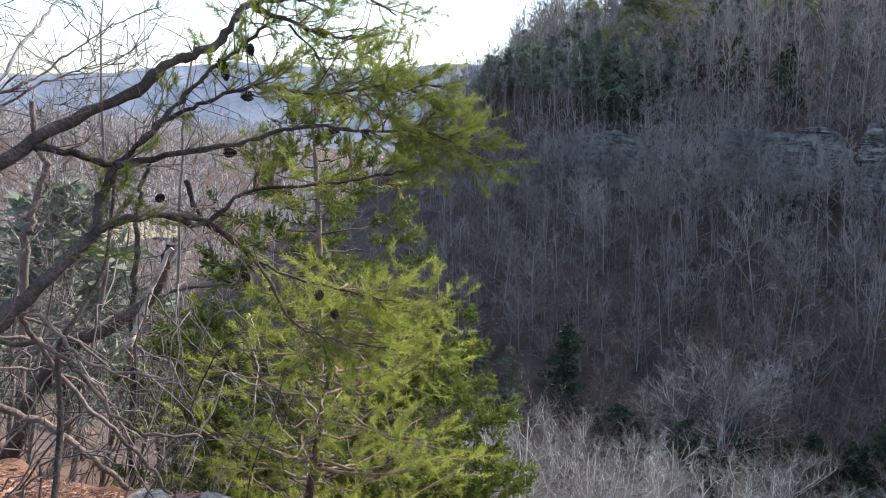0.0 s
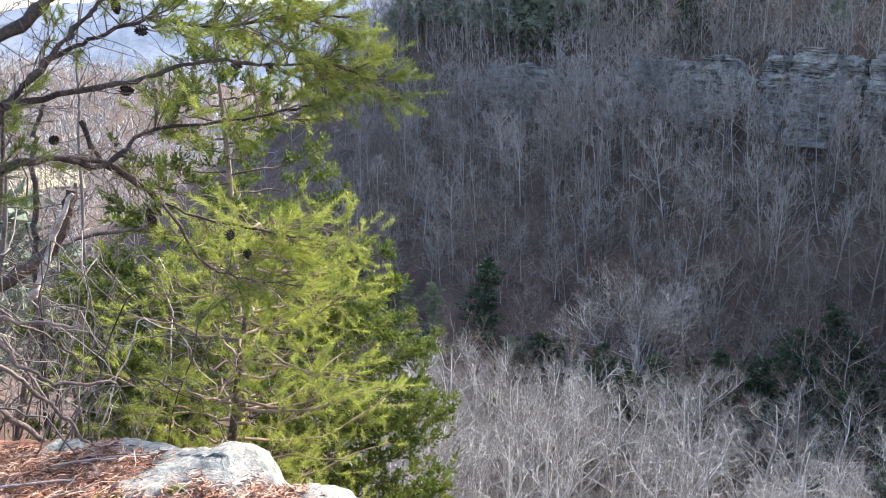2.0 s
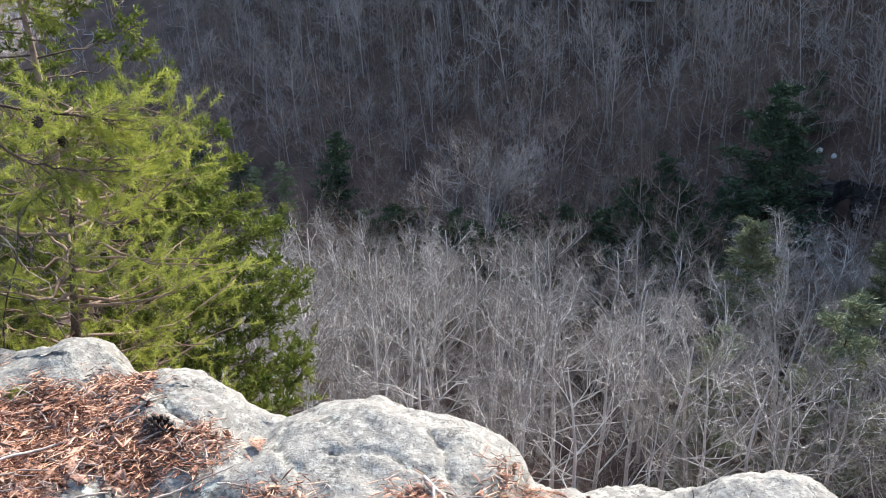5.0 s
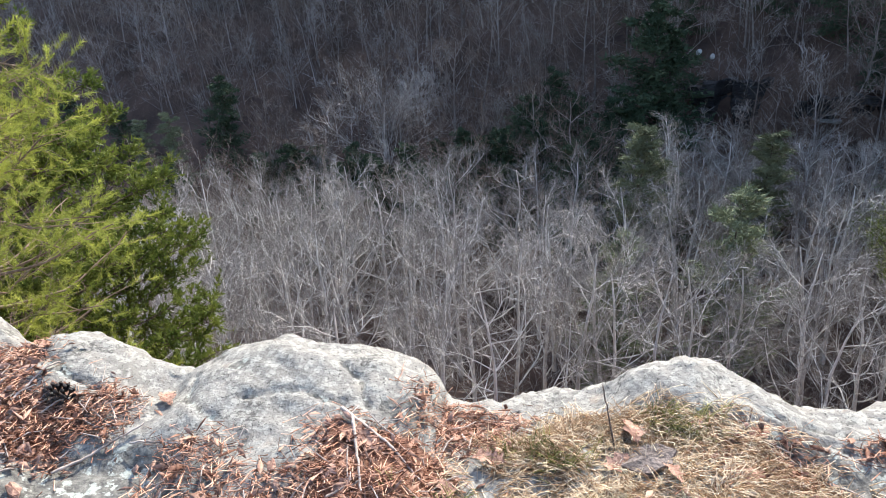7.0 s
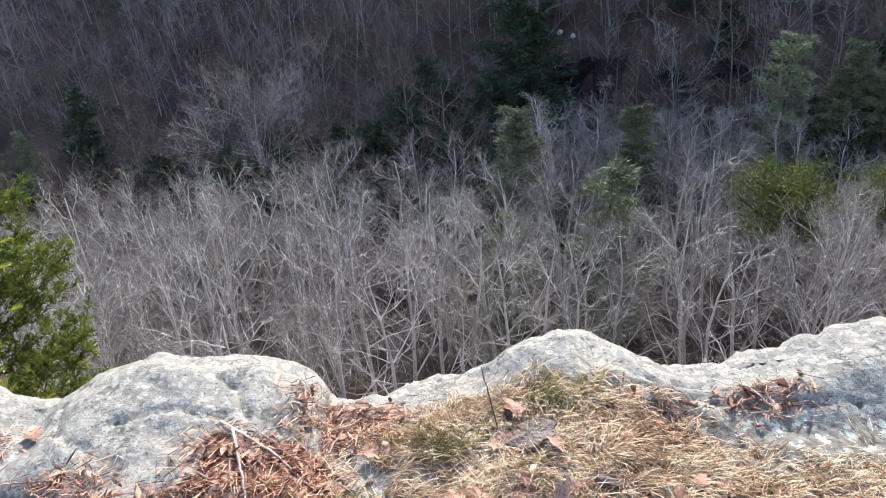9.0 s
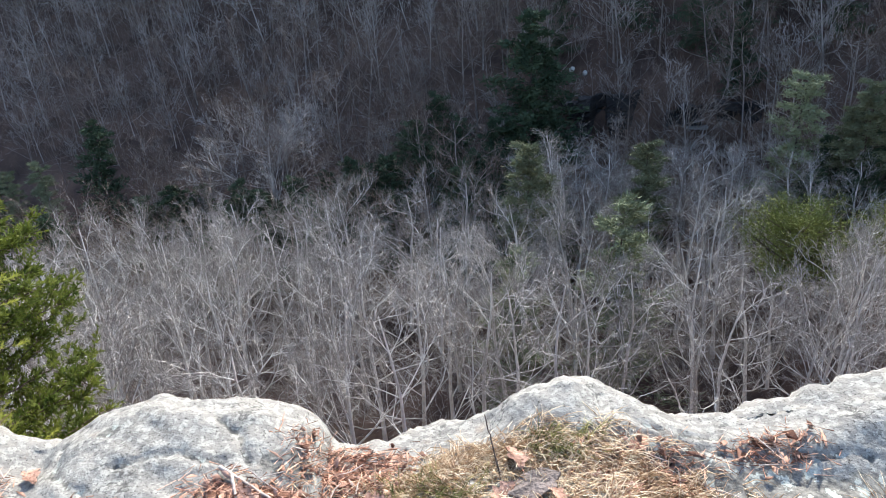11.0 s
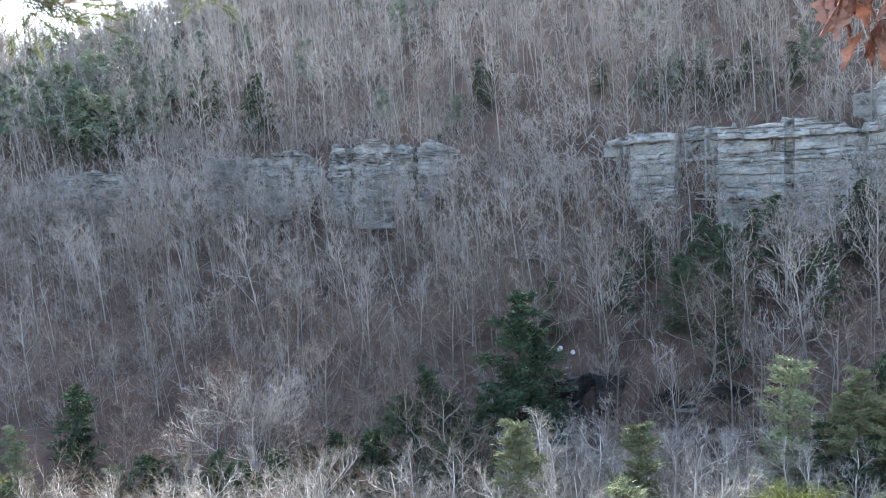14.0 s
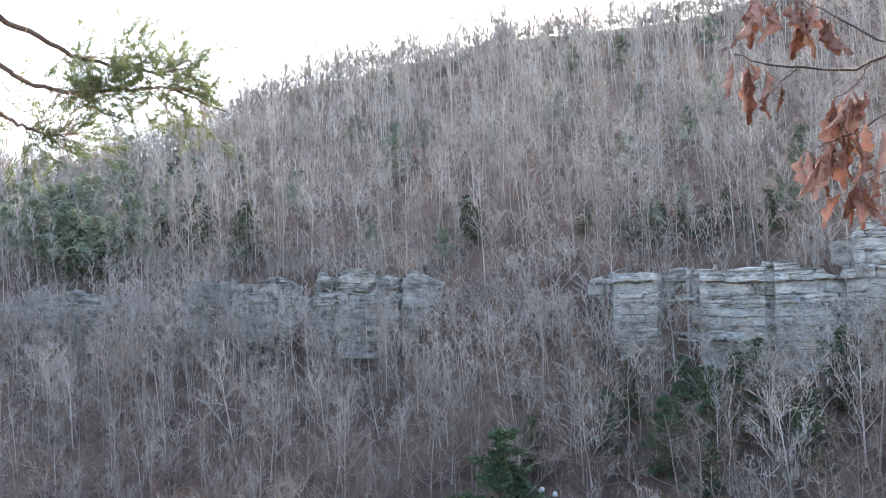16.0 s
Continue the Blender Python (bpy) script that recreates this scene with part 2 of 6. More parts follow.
# ---------------------------------------------------------------- mesh helpers
class Geo:
    """Gathers vertices and faces, and makes one mesh of them; a spike with one side is a thin leaf or twig."""

    def __init__(self):
        self.v, self.f, self.n = [], [], 0

    def add(self, v, f):
        v, f = np.asarray(v, float).reshape(-1, 3), np.asarray(f, int)
        self.v.append(v)
        self.f.append(f + self.n)
        self.n += len(v)

    def tubes(self, p0, p1, r0, r1, sides=3):
        p0, p1 = np.atleast_2d(p0).astype(float), np.atleast_2d(p1).astype(float)
        k = len(p0)
        if not k:
            return
        r0, r1 = np.broadcast_to(r0, k).astype(float), np.broadcast_to(r1, k).astype(float)
        a, b = across(p1 - p0)
        ang = np.arange(sides) * 2 * np.pi / sides
        ring = a[:, None] * np.cos(ang)[None, :, None] + b[:, None] * np.sin(ang)[None, :, None]
        v = np.concatenate([p0[:, None] + ring * r0[:, None, None], p1[:, None] + ring * r1[:, None, None]], 1)
        i = np.arange(sides)
        j = (i + 1) % sides
        f = np.stack([i, j, j + sides, i + sides], 1)
        self.add(v, (np.arange(k)[:, None, None] * 2 * sides + f[None]).reshape(-1, 4))

    def spikes(self, p0, p1, r0, sides=3):
        p0, p1 = np.atleast_2d(p0).astype(float), np.atleast_2d(p1).astype(float)
        k = len(p0)
        if not k:
            return
        r0 = np.broadcast_to(r0, k).astype(float)
        a, b = across(p1 - p0)
        if sides == 1:
            phi = (np.arange(k) * 2.4)[:, None]
            w = (a * np.cos(phi) + b * np.sin(phi)) * r0[:, None]
            self.add(np.stack([p0 - w, p0 + w, p1], 1), np.arange(3 * k).reshape(-1, 3))
            return
        ang = np.arange(sides) * 2 * np.pi / sides
        ring = a[:, None] * np.cos(ang)[None, :, None] + b[:, None] * np.sin(ang)[None, :, None]
        v = np.concatenate([p0[:, None] + ring * r0[:, None, None], p1[:, None]], 1)
        i = np.arange(sides)
        f = np.stack([i, (i + 1) % sides, np.full(sides, sides)], 1)
        self.add(v, (np.arange(k)[:, None, None] * (sides + 1) + f[None]).reshape(-1, 3))

    def line(self, pts, radii, sides=6):
        """One bent tube whose rings meet at the joints."""
        pts, radii = np.asarray(pts, float), np.asarray(radii, float)
        d = np.gradient(pts, axis=0)
        d /= np.linalg.norm(d, axis=1, keepdims=True) + 1e-9
        a = np.cross(d[0], (0.3, 0.2, 0.9))
        rings = []
        ang = np.arange(sides) * 2 * np.pi / sides
        for p, t, r in zip(pts, d, radii):
            a = a - t * (a @ t)
            a /= np.linalg.norm(a) + 1e-9
            b = np.cross(t, a)
            rings.append(p + r * (np.cos(ang)[:, None] * a + np.sin(ang)[:, None] * b))
        k = len(pts)
        i = np.arange(sides)
        j = (i + 1) % sides
        f = np.concatenate([np.stack([i, j, j + sides, i + sides], 1) + m * sides for m in range(k - 1)])
        v = np.concatenate(rings)
        self.add(v, f)
        self.add(np.concatenate([rings[-1], pts[-1:]]), np.stack([i, j, np.full(sides, sides)], 1))
        self.add(np.concatenate([rings[0], pts[:1]]), np.stack([j, i, np.full(sides, sides)], 1))

    def mesh(self, name, mat, smooth=True):
        me = bpy.data.meshes.new(name)
        v = np.concatenate(self.v)
        total = np.concatenate([np.full(len(f), f.shape[1]) for f in self.f])
        loops = np.concatenate([f.ravel() for f in self.f])
        me.vertices.add(len(v))
        me.vertices.foreach_set("co", v.ravel())
        me.loops.add(len(loops))
        me.loops.foreach_set("vertex_index", loops)
        me.polygons.add(len(total))
        me.polygons.foreach_set("loop_start", np.concatenate([[0], np.cumsum(total)[:-1]]))
        me.polygons.foreach_set("loop_total", total)
        me.polygons.foreach_set("use_smooth", np.full(len(total), smooth))
        me.materials.append(mat)
        me.update(calc_edges=True)
        return me


def across(d):
    d = d / (np.linalg.norm(d, axis=1, keepdims=True) + 1e-12)
    ref = np.where(np.abs(d[:, 2:3]) > 0.9, [[1.0, 0, 0]], [[0, 0, 1.0]])
    a = np.cross(d, ref)
    a /= np.linalg.norm(a, axis=1, keepdims=True) + 1e-12
    return a, np.cross(d, a)


def unit(v):
    return v / (np.linalg.norm(v, axis=-1, keepdims=True) + 1e-12)


def thing(name, label, category, group="", place=None):
    ob = tagged(new(name), label, category, group)
    if place is not None:
        ob.matrix_basis = place
    return ob


def part(name, me, parent, label=""):
    ob = new(name, me)
    ob.parent = parent
    if label:
        tagged(ob, label)
    return ob


def curve_points(pts, per=6, wobble=0.0, rng=None):
    """A smooth line through the given points (Catmull-Rom), with a little waver."""
    p = np.asarray(pts, float)
    p = np.concatenate([2 * p[:1] - p[1:2], p, 2 * p[-1:] - p[-2:-1]])
    out = []
    for i in range(1, len(p) - 2):
        t = np.linspace(0, 1, per, endpoint=False)[:, None]
        a, b, c, d = p[i - 1], p[i], p[i + 1], p[i + 2]
        out.append(0.5 * (2 * b + (c - a) * t + (2 * a - 5 * b + 4 * c - d) * t**2 + (3 * b - a - 3 * c + d) * t**3))
    out = np.concatenate(out + [p[-2:-1]])
    if wobble and rng is not None:
        out[1:] += rng.normal(0, wobble, out[1:].shape)
    return out


def step(a, b, x):
    t = np.clip((x - a) / (b - a), 0, 1)
    return t * t * (3 - 2 * t)


# ---------------------------------------------------------------- the land
def waves(x, y, size, seed=0.0):
    """Cheap rolling relief, between about -1 and 1."""
    x, y = x / size, y / size
    return (np.sin(x * 1.7 + 1.3 * np.sin(y * 1.1 + seed)) + np.sin(y * 2.1 + 1.7 * np.sin(x * 0.9 + seed * 2.0)) + np.sin((x + y) * 3.1 + seed) * 0.5) / 2.5


def land(x, y):
    x, y = np.asarray(x, float), np.asarray(y, float)
    s, u = 0.447 * x + 0.894 * y, 0.894 * x - 0.447 * y
    r = np.hypot(x, y)
    floor = -31 - 0.045 * np.clip(-u - 40, 0, 400) + 0.6 * waves(x, y, 14)
    # the facing hill: talus, cliff, upper slope, crest
    s2 = s + 1.6 * waves(u, s * 0.3, 13, 2.0)
    talus = -6.0 - 0.62 * (86.5 - s2) - 3.6 * step(69.0, 66.8, s2) * step(-25, -20, u) * step(-1, -6, u)
    az = np.degrees(np.arctan2(x, y))
    rise = np.interp(az, [-90, -36, -32.4, -29.0, -28.2, -26.6, -22.8, -15.7, -10.2, -4.3, -0.3, 3.7, 5.0, 11.8, 14.8, 25, 45, 90], [-3, -1, 1.6, 3.4, 5.0, 6.9, 7.6, 10.6, 14.0, 15.9, 16.7, 17.1, 18.3, 18.6, 18.8, 19.8, 20.5, 21])
    crest = 1.6 + r * np.tan(np.radians(rise)) + 1.2 * waves(u, s, 22, 1.0)
    upper = 4.0 + 0.66 * (s2 - 90)
    upper = np.where(upper < crest - 2, upper, crest - 2 - 0.6 * (upper - crest + 2))
    upper = np.where((s > 120) & (az > -100) & (az < 100), np.maximum(upper, -20), upper)
    hill = np.where(s2 < 86.5, talus, np.where(s2 < 90, -6 + (s2 - 86.5) / 3.5 * 10, upper))
    hill = hill + 0.5 * waves(x, y, 9, 4.0)
    fade = step(-205, -162, u)
    hill = floor + (hill - floor) * fade
    # this side: the ledge, then the drop, and a wooded slope to the left of it
    q = y - 2.1 + 0.25 * np.clip(-x - 6, 0, 30)
    drop = np.where(q < 0, -0.25, -0.25 - 20 * step(0, 1.6, q) - 0.75 * np.clip(q - 1.4, 0, 80))
    slope = -0.25 - 0.55 * np.clip(q, 0, 90)
    side = step(-1.0, 3.0, -x - 0.95 * y - 0.6)
    near = drop + (slope - drop) * side
    near = np.where(y < 0, near + 0.08 * np.clip(-y - 1, 0, 200), near)
    z = np.maximum(np.maximum(floor, hill), near)
    # distant hills
    mid = step(420, 800, r) * (38 + 10 * waves(az, r * 0.02, 9, 3.0))
    return z + np.where(s > 300, 0, 1) * mid


def axis_steps(lo, hi, fine_lo, fine_hi, fine, growth=1.12):
    out = list(np.arange(fine_lo, fine_hi + 1e-6, fine))
    d, v = fine, fine_lo
    while v > lo:
        d *= growth
        v -= d
        out.insert(0, v)
    d, v = fine, fine_hi
    while v < hi:
        d *= growth
        v += d
        out.append(v)
    return np.array(out)


gx = axis_steps(-3500, 2600, -130, 95, 1.6)
gy = axis_steps(-2600, 3500, -6, 160, 1.3)
X, Y = np.meshgrid(gx, gy)
g = Geo()
idx = np.arange(X.size).reshape(X.shape)
g.add(np.stack([X, Y, land(X, Y)], -1).reshape(-1, 3), np.stack([idx[:-1, :-1], idx[:-1, 1:], idx[1:, 1:], idx[1:, :-1]], -1).reshape(-1, 4))
tagged(new("ground", g.mesh("ground", LEAF_FLOOR)), "valley floor and hillsides covered with brown fallen leaves", "ground", kind="structure")

ra, rr = np.meshgrid(np.radians(np.linspace(-100, 20, 420)), np.linspace(1700, 2700, 14))
RIDGE_TOP = np.interp(np.degrees(ra), [-100, -61, -57, -52.3, -46.6, -40.2, -34, 20], [140, 140, 147, 180, 212, 220, 245, 260])
rz = -60 + step(1650, 2300, rr) * (RIDGE_TOP + 9 * waves(np.degrees(ra), rr * 0.01, 7, 5.0) + 6 * waves(np.degrees(ra), rr * 0.01, 1.3, 2.0) + 3 * waves(np.degrees(ra), rr * 0.01, 0.3, 2.0))
g = Geo()
idx = np.arange(ra.size).reshape(ra.shape)
g.add(np.stack([rr * np.sin(ra), rr * np.cos(ra), rz], -1).reshape(-1, 3), np.stack([idx[:-1, :-1], idx[1:, :-1], idx[1:, 1:], idx[:-1, 1:]], -1).reshape(-1, 4))
tagged(new("backdrop", g.mesh("backdrop", HAZY_RIDGE)), "distant wooded ridge coloured blue-grey for haze", "ridge", kind="structure")

fa, fr = np.meshgrid(np.radians(np.linspace(-57, -50.5, 16)), np.linspace(290, 385, 16))
fr = fr + 18 * np.sin(fa * 40)
g = Geo()
idx = np.arange(fa.size).reshape(fa.shape)
fx, fy = fr * np.sin(fa), fr * np.cos(fa)
g.add(np.stack([fx, fy, land(fx, fy) + 0.6], -1).reshape(-1, 3), np.stack([idx[:-1, :-1], idx[1:, :-1], idx[1:, 1:], idx[:-1, 1:]], -1).reshape(-1, 4))
tagged(new("field", g.mesh("field", FIELD_GRASS)), "distant sunlit field of dry yellow grass", "field", kind="structure")


# ---------------------------------------------------------------- trees
def bare_tree(seed, height, radius, low, limbs, subs, twigs, fine, spread, up, twig_len, thin, wild=1.0, rise=0.06):
    """Meshes of a leafless tree: the trunk with its limbs, and the crown of branchlets and twigs."""
    rng = np.random.default_rng(seed)
    wood, crown = Geo(), Geo()
    k = 10
    t = np.linspace(0, 1, k)
    walk_xy = np.cumsum(rng.normal(0, 0.012 * height, (k, 2)), 0) * (0.4 + t[:, None])
    walk_xy -= walk_xy[0]
    trunk = np.column_stack([walk_xy, t * height * 0.93 - 0.4])
    rad = radius * (1 - 0.93 * t) ** 0.9
    rad[0] *= 1.35
    wood.line(trunk, rad, 6)
    bases, dirs, lens, rs = [], [], [], []
    for i in range(limbs):
        h = low + (0.97 - low) * (i + rng.random()) / limbs
        b = np.array([np.interp(h, t, trunk[:, c]) for c in range(3)])
        a = i * 2.4 + rng.normal(0, 0.5)
        shape = 0.2 + 0.75 * math.sqrt(max(1 - ((h - 0.45) / 0.58) ** 2, 0))
        ln = height * spread * shape * rng.uniform(0.75, 1.25)
        el = up + rng.normal(0, 0.15) + 0.5 * (h - 0.5)
        d = np.array([math.cos(a) * math.cos(el), math.sin(a) * math.cos(el), math.sin(el)])
        m = 5
        pts = [b]
        for _ in range(m - 1):
            d = unit(d + rng.normal(0, 0.26 * wild, 3) + (0, 0, 0.06))
            pts.append(pts[-1] + d * ln / (m - 1))
        pts = np.array(pts)
        r = max(radius * (1 - h) * 0.5, radius * 0.09)
        wood.line(pts, r * np.linspace(1, 0.25, m), 4)
        for q in np.sort(rng.uniform(0.15, 1.0, subs)):
            x = q * (m - 1)
            j = min(int(x), m - 2)
            bases.append(pts[j] + (pts[j + 1] - pts[j]) * (x - j))
            dirs.append(unit(unit(pts[j + 1] - pts[j]) * 0.8 + rng.normal(0, 0.75 * wild, 3) + (0, 0, 0.12)))
            lens.append(ln * rng.uniform(0.22, 0.5) * (1.1 - 0.5 * q))
            rs.append(r * (1 - 0.6 * q) * 0.58)
    b, d, ln, r = np.array(bases), np.array(dirs), np.array(lens), np.maximum(np.array(rs), thin * 1.3)
    mid = b + d * (ln * 0.4)[:, None]
    d2 = unit(d + rng.normal(0, 0.38 * wild, d.shape) + (0, 0, 0.1))
    far = mid + d2 * (ln * 0.33)[:, None]
    d3 = unit(d2 + rng.normal(0, 0.45 * wild, d.shape) + (0, 0, 0.1))
    tip = far + d3 * (ln * 0.33)[:, None]
    wood.tubes(b, mid, r, r * 0.75, 3)
    wood.tubes(mid, far, r * 0.75, r * 0.5, 3)
    crown.spikes(far, tip, r * 0.5, 3)

    def sprout(b0, m0, t0, n, length, rr, spreading):
        q = rng.uniform(0.1, 1.0, (len(b0), n, 1))
        base = np.where(q < 0.5, b0[:, None] + (m0 - b0)[:, None] * q * 2, m0[:, None] + (t0 - m0)[:, None] * (q - 0.5) * 2).reshape(-1, 3)
        dd = np.repeat(unit(t0 - b0), n, 0)
        dd = unit(dd * 0.8 + rng.normal(0, spreading * wild, base.shape) + (0, 0, rise))
        ll = length * rng.uniform(0.4, 1.4, (len(base), 1))
        end = base + dd * ll
        crown.spikes(base, end, rr * 1.25, 1)
        return base, (base + end) / 2, end

    if twigs:
        a = sprout(b, (b + tip) / 2 + (far - (b + tip) / 2) * 0.4, tip, twigs, twig_len, thin, 0.65)
        if fine:
            sprout(*a, fine, twig_len * 0.5, thin * 0.8, 0.7)
    return wood, crown


def bent(p, d, ln, m, rng, waver, lift):
    """Bent lines, one from each start: their points, m + 1 to a line."""
    pts = [p]
    for k in range(m):
        d = unit(d + rng.normal(0, waver, d.shape) + (0, 0, lift))
        pts.append(pts[-1] + d * ln[:, None] / m)
    return np.stack(pts, 1)


def along(pts, rng, n, lo, hi=1.0):
    """n places on each line, with the way the line goes there and how far out they lie."""
    k, m = len(pts), pts.shape[1] - 1
    q = lo + (hi - lo) * (np.arange(n)[None] + rng.random((k, n))) / n
    j = np.minimum((q * m).astype(int), m - 1)
    i = np.arange(k)[:, None]
    a, b = pts[i, j], pts[i, j + 1]
    return (a + (b - a) * (q * m - j)[..., None]).reshape(-1, 3), unit(b - a).reshape(-1, 3), q.ravel()


def aside(d, rng, angle, spread, lift):
    """Ways that leave the given ways at about the given angle."""
    w = rng.normal(0, 1, d.shape)
    w = unit(w - d * (w * d).sum(-1, keepdims=True))
    a = (angle + rng.normal(0, spread, len(d)))[:, None]
    return unit(d * np.cos(a) + w * np.sin(a) + (0, 0, lift))


def crown_tree(seed, height, radius, fork, limbs, subs, shoots, twigs, wide, thin, steep=0.75, sides=5, waver=0.16):
    """Meshes of a leafless broad-leaved tree: a trunk that forks into rising limbs, and an airy rounded crown of branchlets and fine twigs."""
    rng = np.random.default_rng(seed)
    wood, crown = Geo(), Geo()
    k = 9
    t = np.linspace(0, 1, k)
    sway = np.cumsum(rng.normal(0, 0.011 * height, (k, 2)), 0) * t[:, None]
    trunk = np.column_stack([sway, t * height * 0.9 - 0.4])
    rad = radius * (1 - 0.9 * t) ** 0.8
    rad[0] *= 1.3
    wood.line(trunk, rad, sides + 1)
    h = fork + (0.93 - fork) * (np.arange(limbs) + rng.random(limbs)) / limbs
    b = np.column_stack([np.interp(h, t, trunk[:, c]) for c in range(3)])
    a = np.arange(limbs) * 2.4 + rng.normal(0, 0.35, limbs)
    el = steep + rng.normal(0, 0.16, limbs) + 0.35 * (h - 0.5)
    d = np.column_stack([np.cos(a) * np.cos(el), np.sin(a) * np.cos(el), np.sin(el)])
    ln = height * wide * (1.25 - 0.95 * h) * rng.uniform(0.75, 1.2, limbs) + 0.06 * height
    m = 5 if sides > 3 else 3
    main = bent(b, d, ln, m, rng, waver * 5 / m if m < 5 else waver, 0.12 * 5 / m)
    r = np.maximum(radius * (1.05 - h) * 0.5, thin * 2.4)
    for i in range(limbs):
        wood.line(main[i], r[i] * np.linspace(1, 0.35, m + 1) ** 1.4, max(sides - 1, 3))
    p, d, q = along(main, rng, subs, 0.18)
    ln2 = np.repeat(ln, subs) * (0.62 - 0.36 * q) * rng.uniform(0.7, 1.3, len(p))
    side = bent(p, aside(d, rng, 0.75, 0.22, 0.13), ln2, 3, rng, waver * 1.2, 0.1)
    r2 = np.maximum(np.repeat(r, subs) * (1 - 0.75 * q) * 0.5, thin * 1.7)
    if sides > 3:
        for m in range(2):
            wood.tubes(side[:, m], side[:, m + 1], r2 * (1 - 0.28 * m), r2 * (0.72 - 0.28 * m), 3)
        crown.spikes(side[:, 2], side[:, 3], r2 * 0.44, 3)
    else:
        for m in range(3):
            crown.spikes(side[:, m], side[:, m + 1] + (side[:, m + 1] - side[:, m]) * 0.5, r2 * (1.1 - 0.25 * m), 1)
    p, d, q = along(side, rng, shoots, 0.15)
    ln3 = np.maximum(np.repeat(ln2, shoots) * (0.62 - 0.3 * q), 0.035 * height) * rng.uniform(0.7, 1.3, len(p))
    shoot = bent(p, aside(d, rng, 0.7, 0.25, 0.12), ln3, 2, rng, 0.18, 0.1)
    crown.spikes(shoot[:, 0], shoot[:, 1] + (shoot[:, 1] - shoot[:, 0]) * 0.3, thin * 1.5, 1)
    crown.spikes(shoot[:, 1], shoot[:, 2], thin * 1.1, 1)
    if twigs:
        p, d, q = along(shoot, rng, twigs, 0.1)
        ln4 = np.repeat(ln3, twigs) * rng.uniform(0.3, 0.75, len(p))
        crown.spikes(p, p + aside(d, rng, 0.65, 0.25, 0.12) * ln4[:, None], thin, 1)
    return wood, crown


def evergreen(seed, height, reach, boughs, sprays, spray, droop, low=0.08, bare=0.0, tuft=0.9, dome=False):
    """Meshes of a conifer: trunk with boughs, and the foliage of many small pointed sprays in uneven clumps."""
    rng = np.random.default_rng(seed)
    wood, leaf = Geo(), Geo()
    t = np.linspace(0, 1, 8)
    trunk = np.column_stack([rng.normal(0, 0.012 * height, (8, 2)) * t[:, None], t * height - 0.3])
    wood.line(trunk, height * 0.013 * (1.03 - t), 6)
    for i in range(boughs):
        h = low + (0.985 - low) * (i + rng.random()) / boughs
        b = np.array([np.interp(h, t, trunk[:, c]) for c in range(3)])
        a = i * 2.4 + rng.normal(0, 0.5)
        ln = reach * (1.02 - h) ** 0.62 * rng.uniform(0.4, 1.25) + 0.25
        if dome:
            ln = reach * math.sqrt(max(1.02 - ((h - low) / (1 - low)) ** 2.5, 0.04)) * rng.uniform(0.5, 1.15)
        d = np.array([math.cos(a), math.sin(a), 0.25 - droop + (0.5 if dome else 0) + rng.normal(0, 0.12)])
        m = b + unit(d) * ln * 0.5
        e = m + unit(d + (0, 0, -droop * 0.7 + 0.1)) * ln * 0.5
        wood.tubes([b, m], [m, e], [0.012 * ln + 0.01, 0.008 * ln + 0.006], [0.008 * ln + 0.006, 0.004], 3)
        q = rng.uniform(bare, 1.0, (sprays, 1)) ** 0.7
        base = np.where(q < 0.5, b + (m - b) * q * 2, m + (e - m) * (q - 0.5) * 2) + rng.normal(0, 0.09 * ln + 0.06, (sprays, 3)) * (1, 1, 0.6)
        dd = unit(unit(e - b) * 0.6 + rng.normal(0, 0.6, base.shape) * (1, 1, 0.6) + (0, 0, 0.15))
        ll = spray * rng.uniform(0.5, 1.3, (sprays, 1))
        leaf.spikes(base, base + dd * ll, tuft * 0.16 * spray, 1)
    return wood, leaf


def tree_model(name, label, category, group, wood, leaf, wood_mat, leaf_mat, leaf_name):
    ob = thing(name, label, category, group)
    part("trunk", wood.mesh("trunk", wood_mat), ob)
    part(leaf_name, leaf.mesh(leaf_name, leaf_mat), ob)
    return ob


def set_out(models, spots, rng, low=0.8, high=1.2, lean=2.0, first=None):
    """Copies of the models at the spots, each on the ground; the models themselves take the first spots."""
    for i, (x, y) in enumerate(spots):
        ob = models[i % len(models)]
        k = rng.uniform(low, high)
        m = pose(x, y, float(land(x, y)), rng.normal(0, lean), rng.normal(0, lean) - 1.5, rng.uniform(0, 360)) @ Matrix.Diagonal((k, k, k * rng.uniform(0.92, 1.08), 1))
        if i < len(models):
            ob.matrix_basis = m
        else:
            c = copy_thing(ob, Matrix())
            c.matrix_basis = m


def scatter(rng, count, s_lo, s_hi, u_lo, u_hi, gap, taken=()):
    """Spots in the hill's own axes, no two nearer than gap."""
    got = list(taken)
    n0 = len(got)
    tries = 0
    while len(got) - n0 < count and tries < count * 30:
        tries += 1
        s, u = rng.uniform(s_lo, s_hi), rng.uniform(u_lo, u_hi)
        x, y = 0.447 * s + 0.894 * u, 0.894 * s - 0.447 * u
        if all((x - a) ** 2 + (y - b) ** 2 > gap * gap for a, b in got[-400:]):
            got.append((x, y))
    return got[n0:]


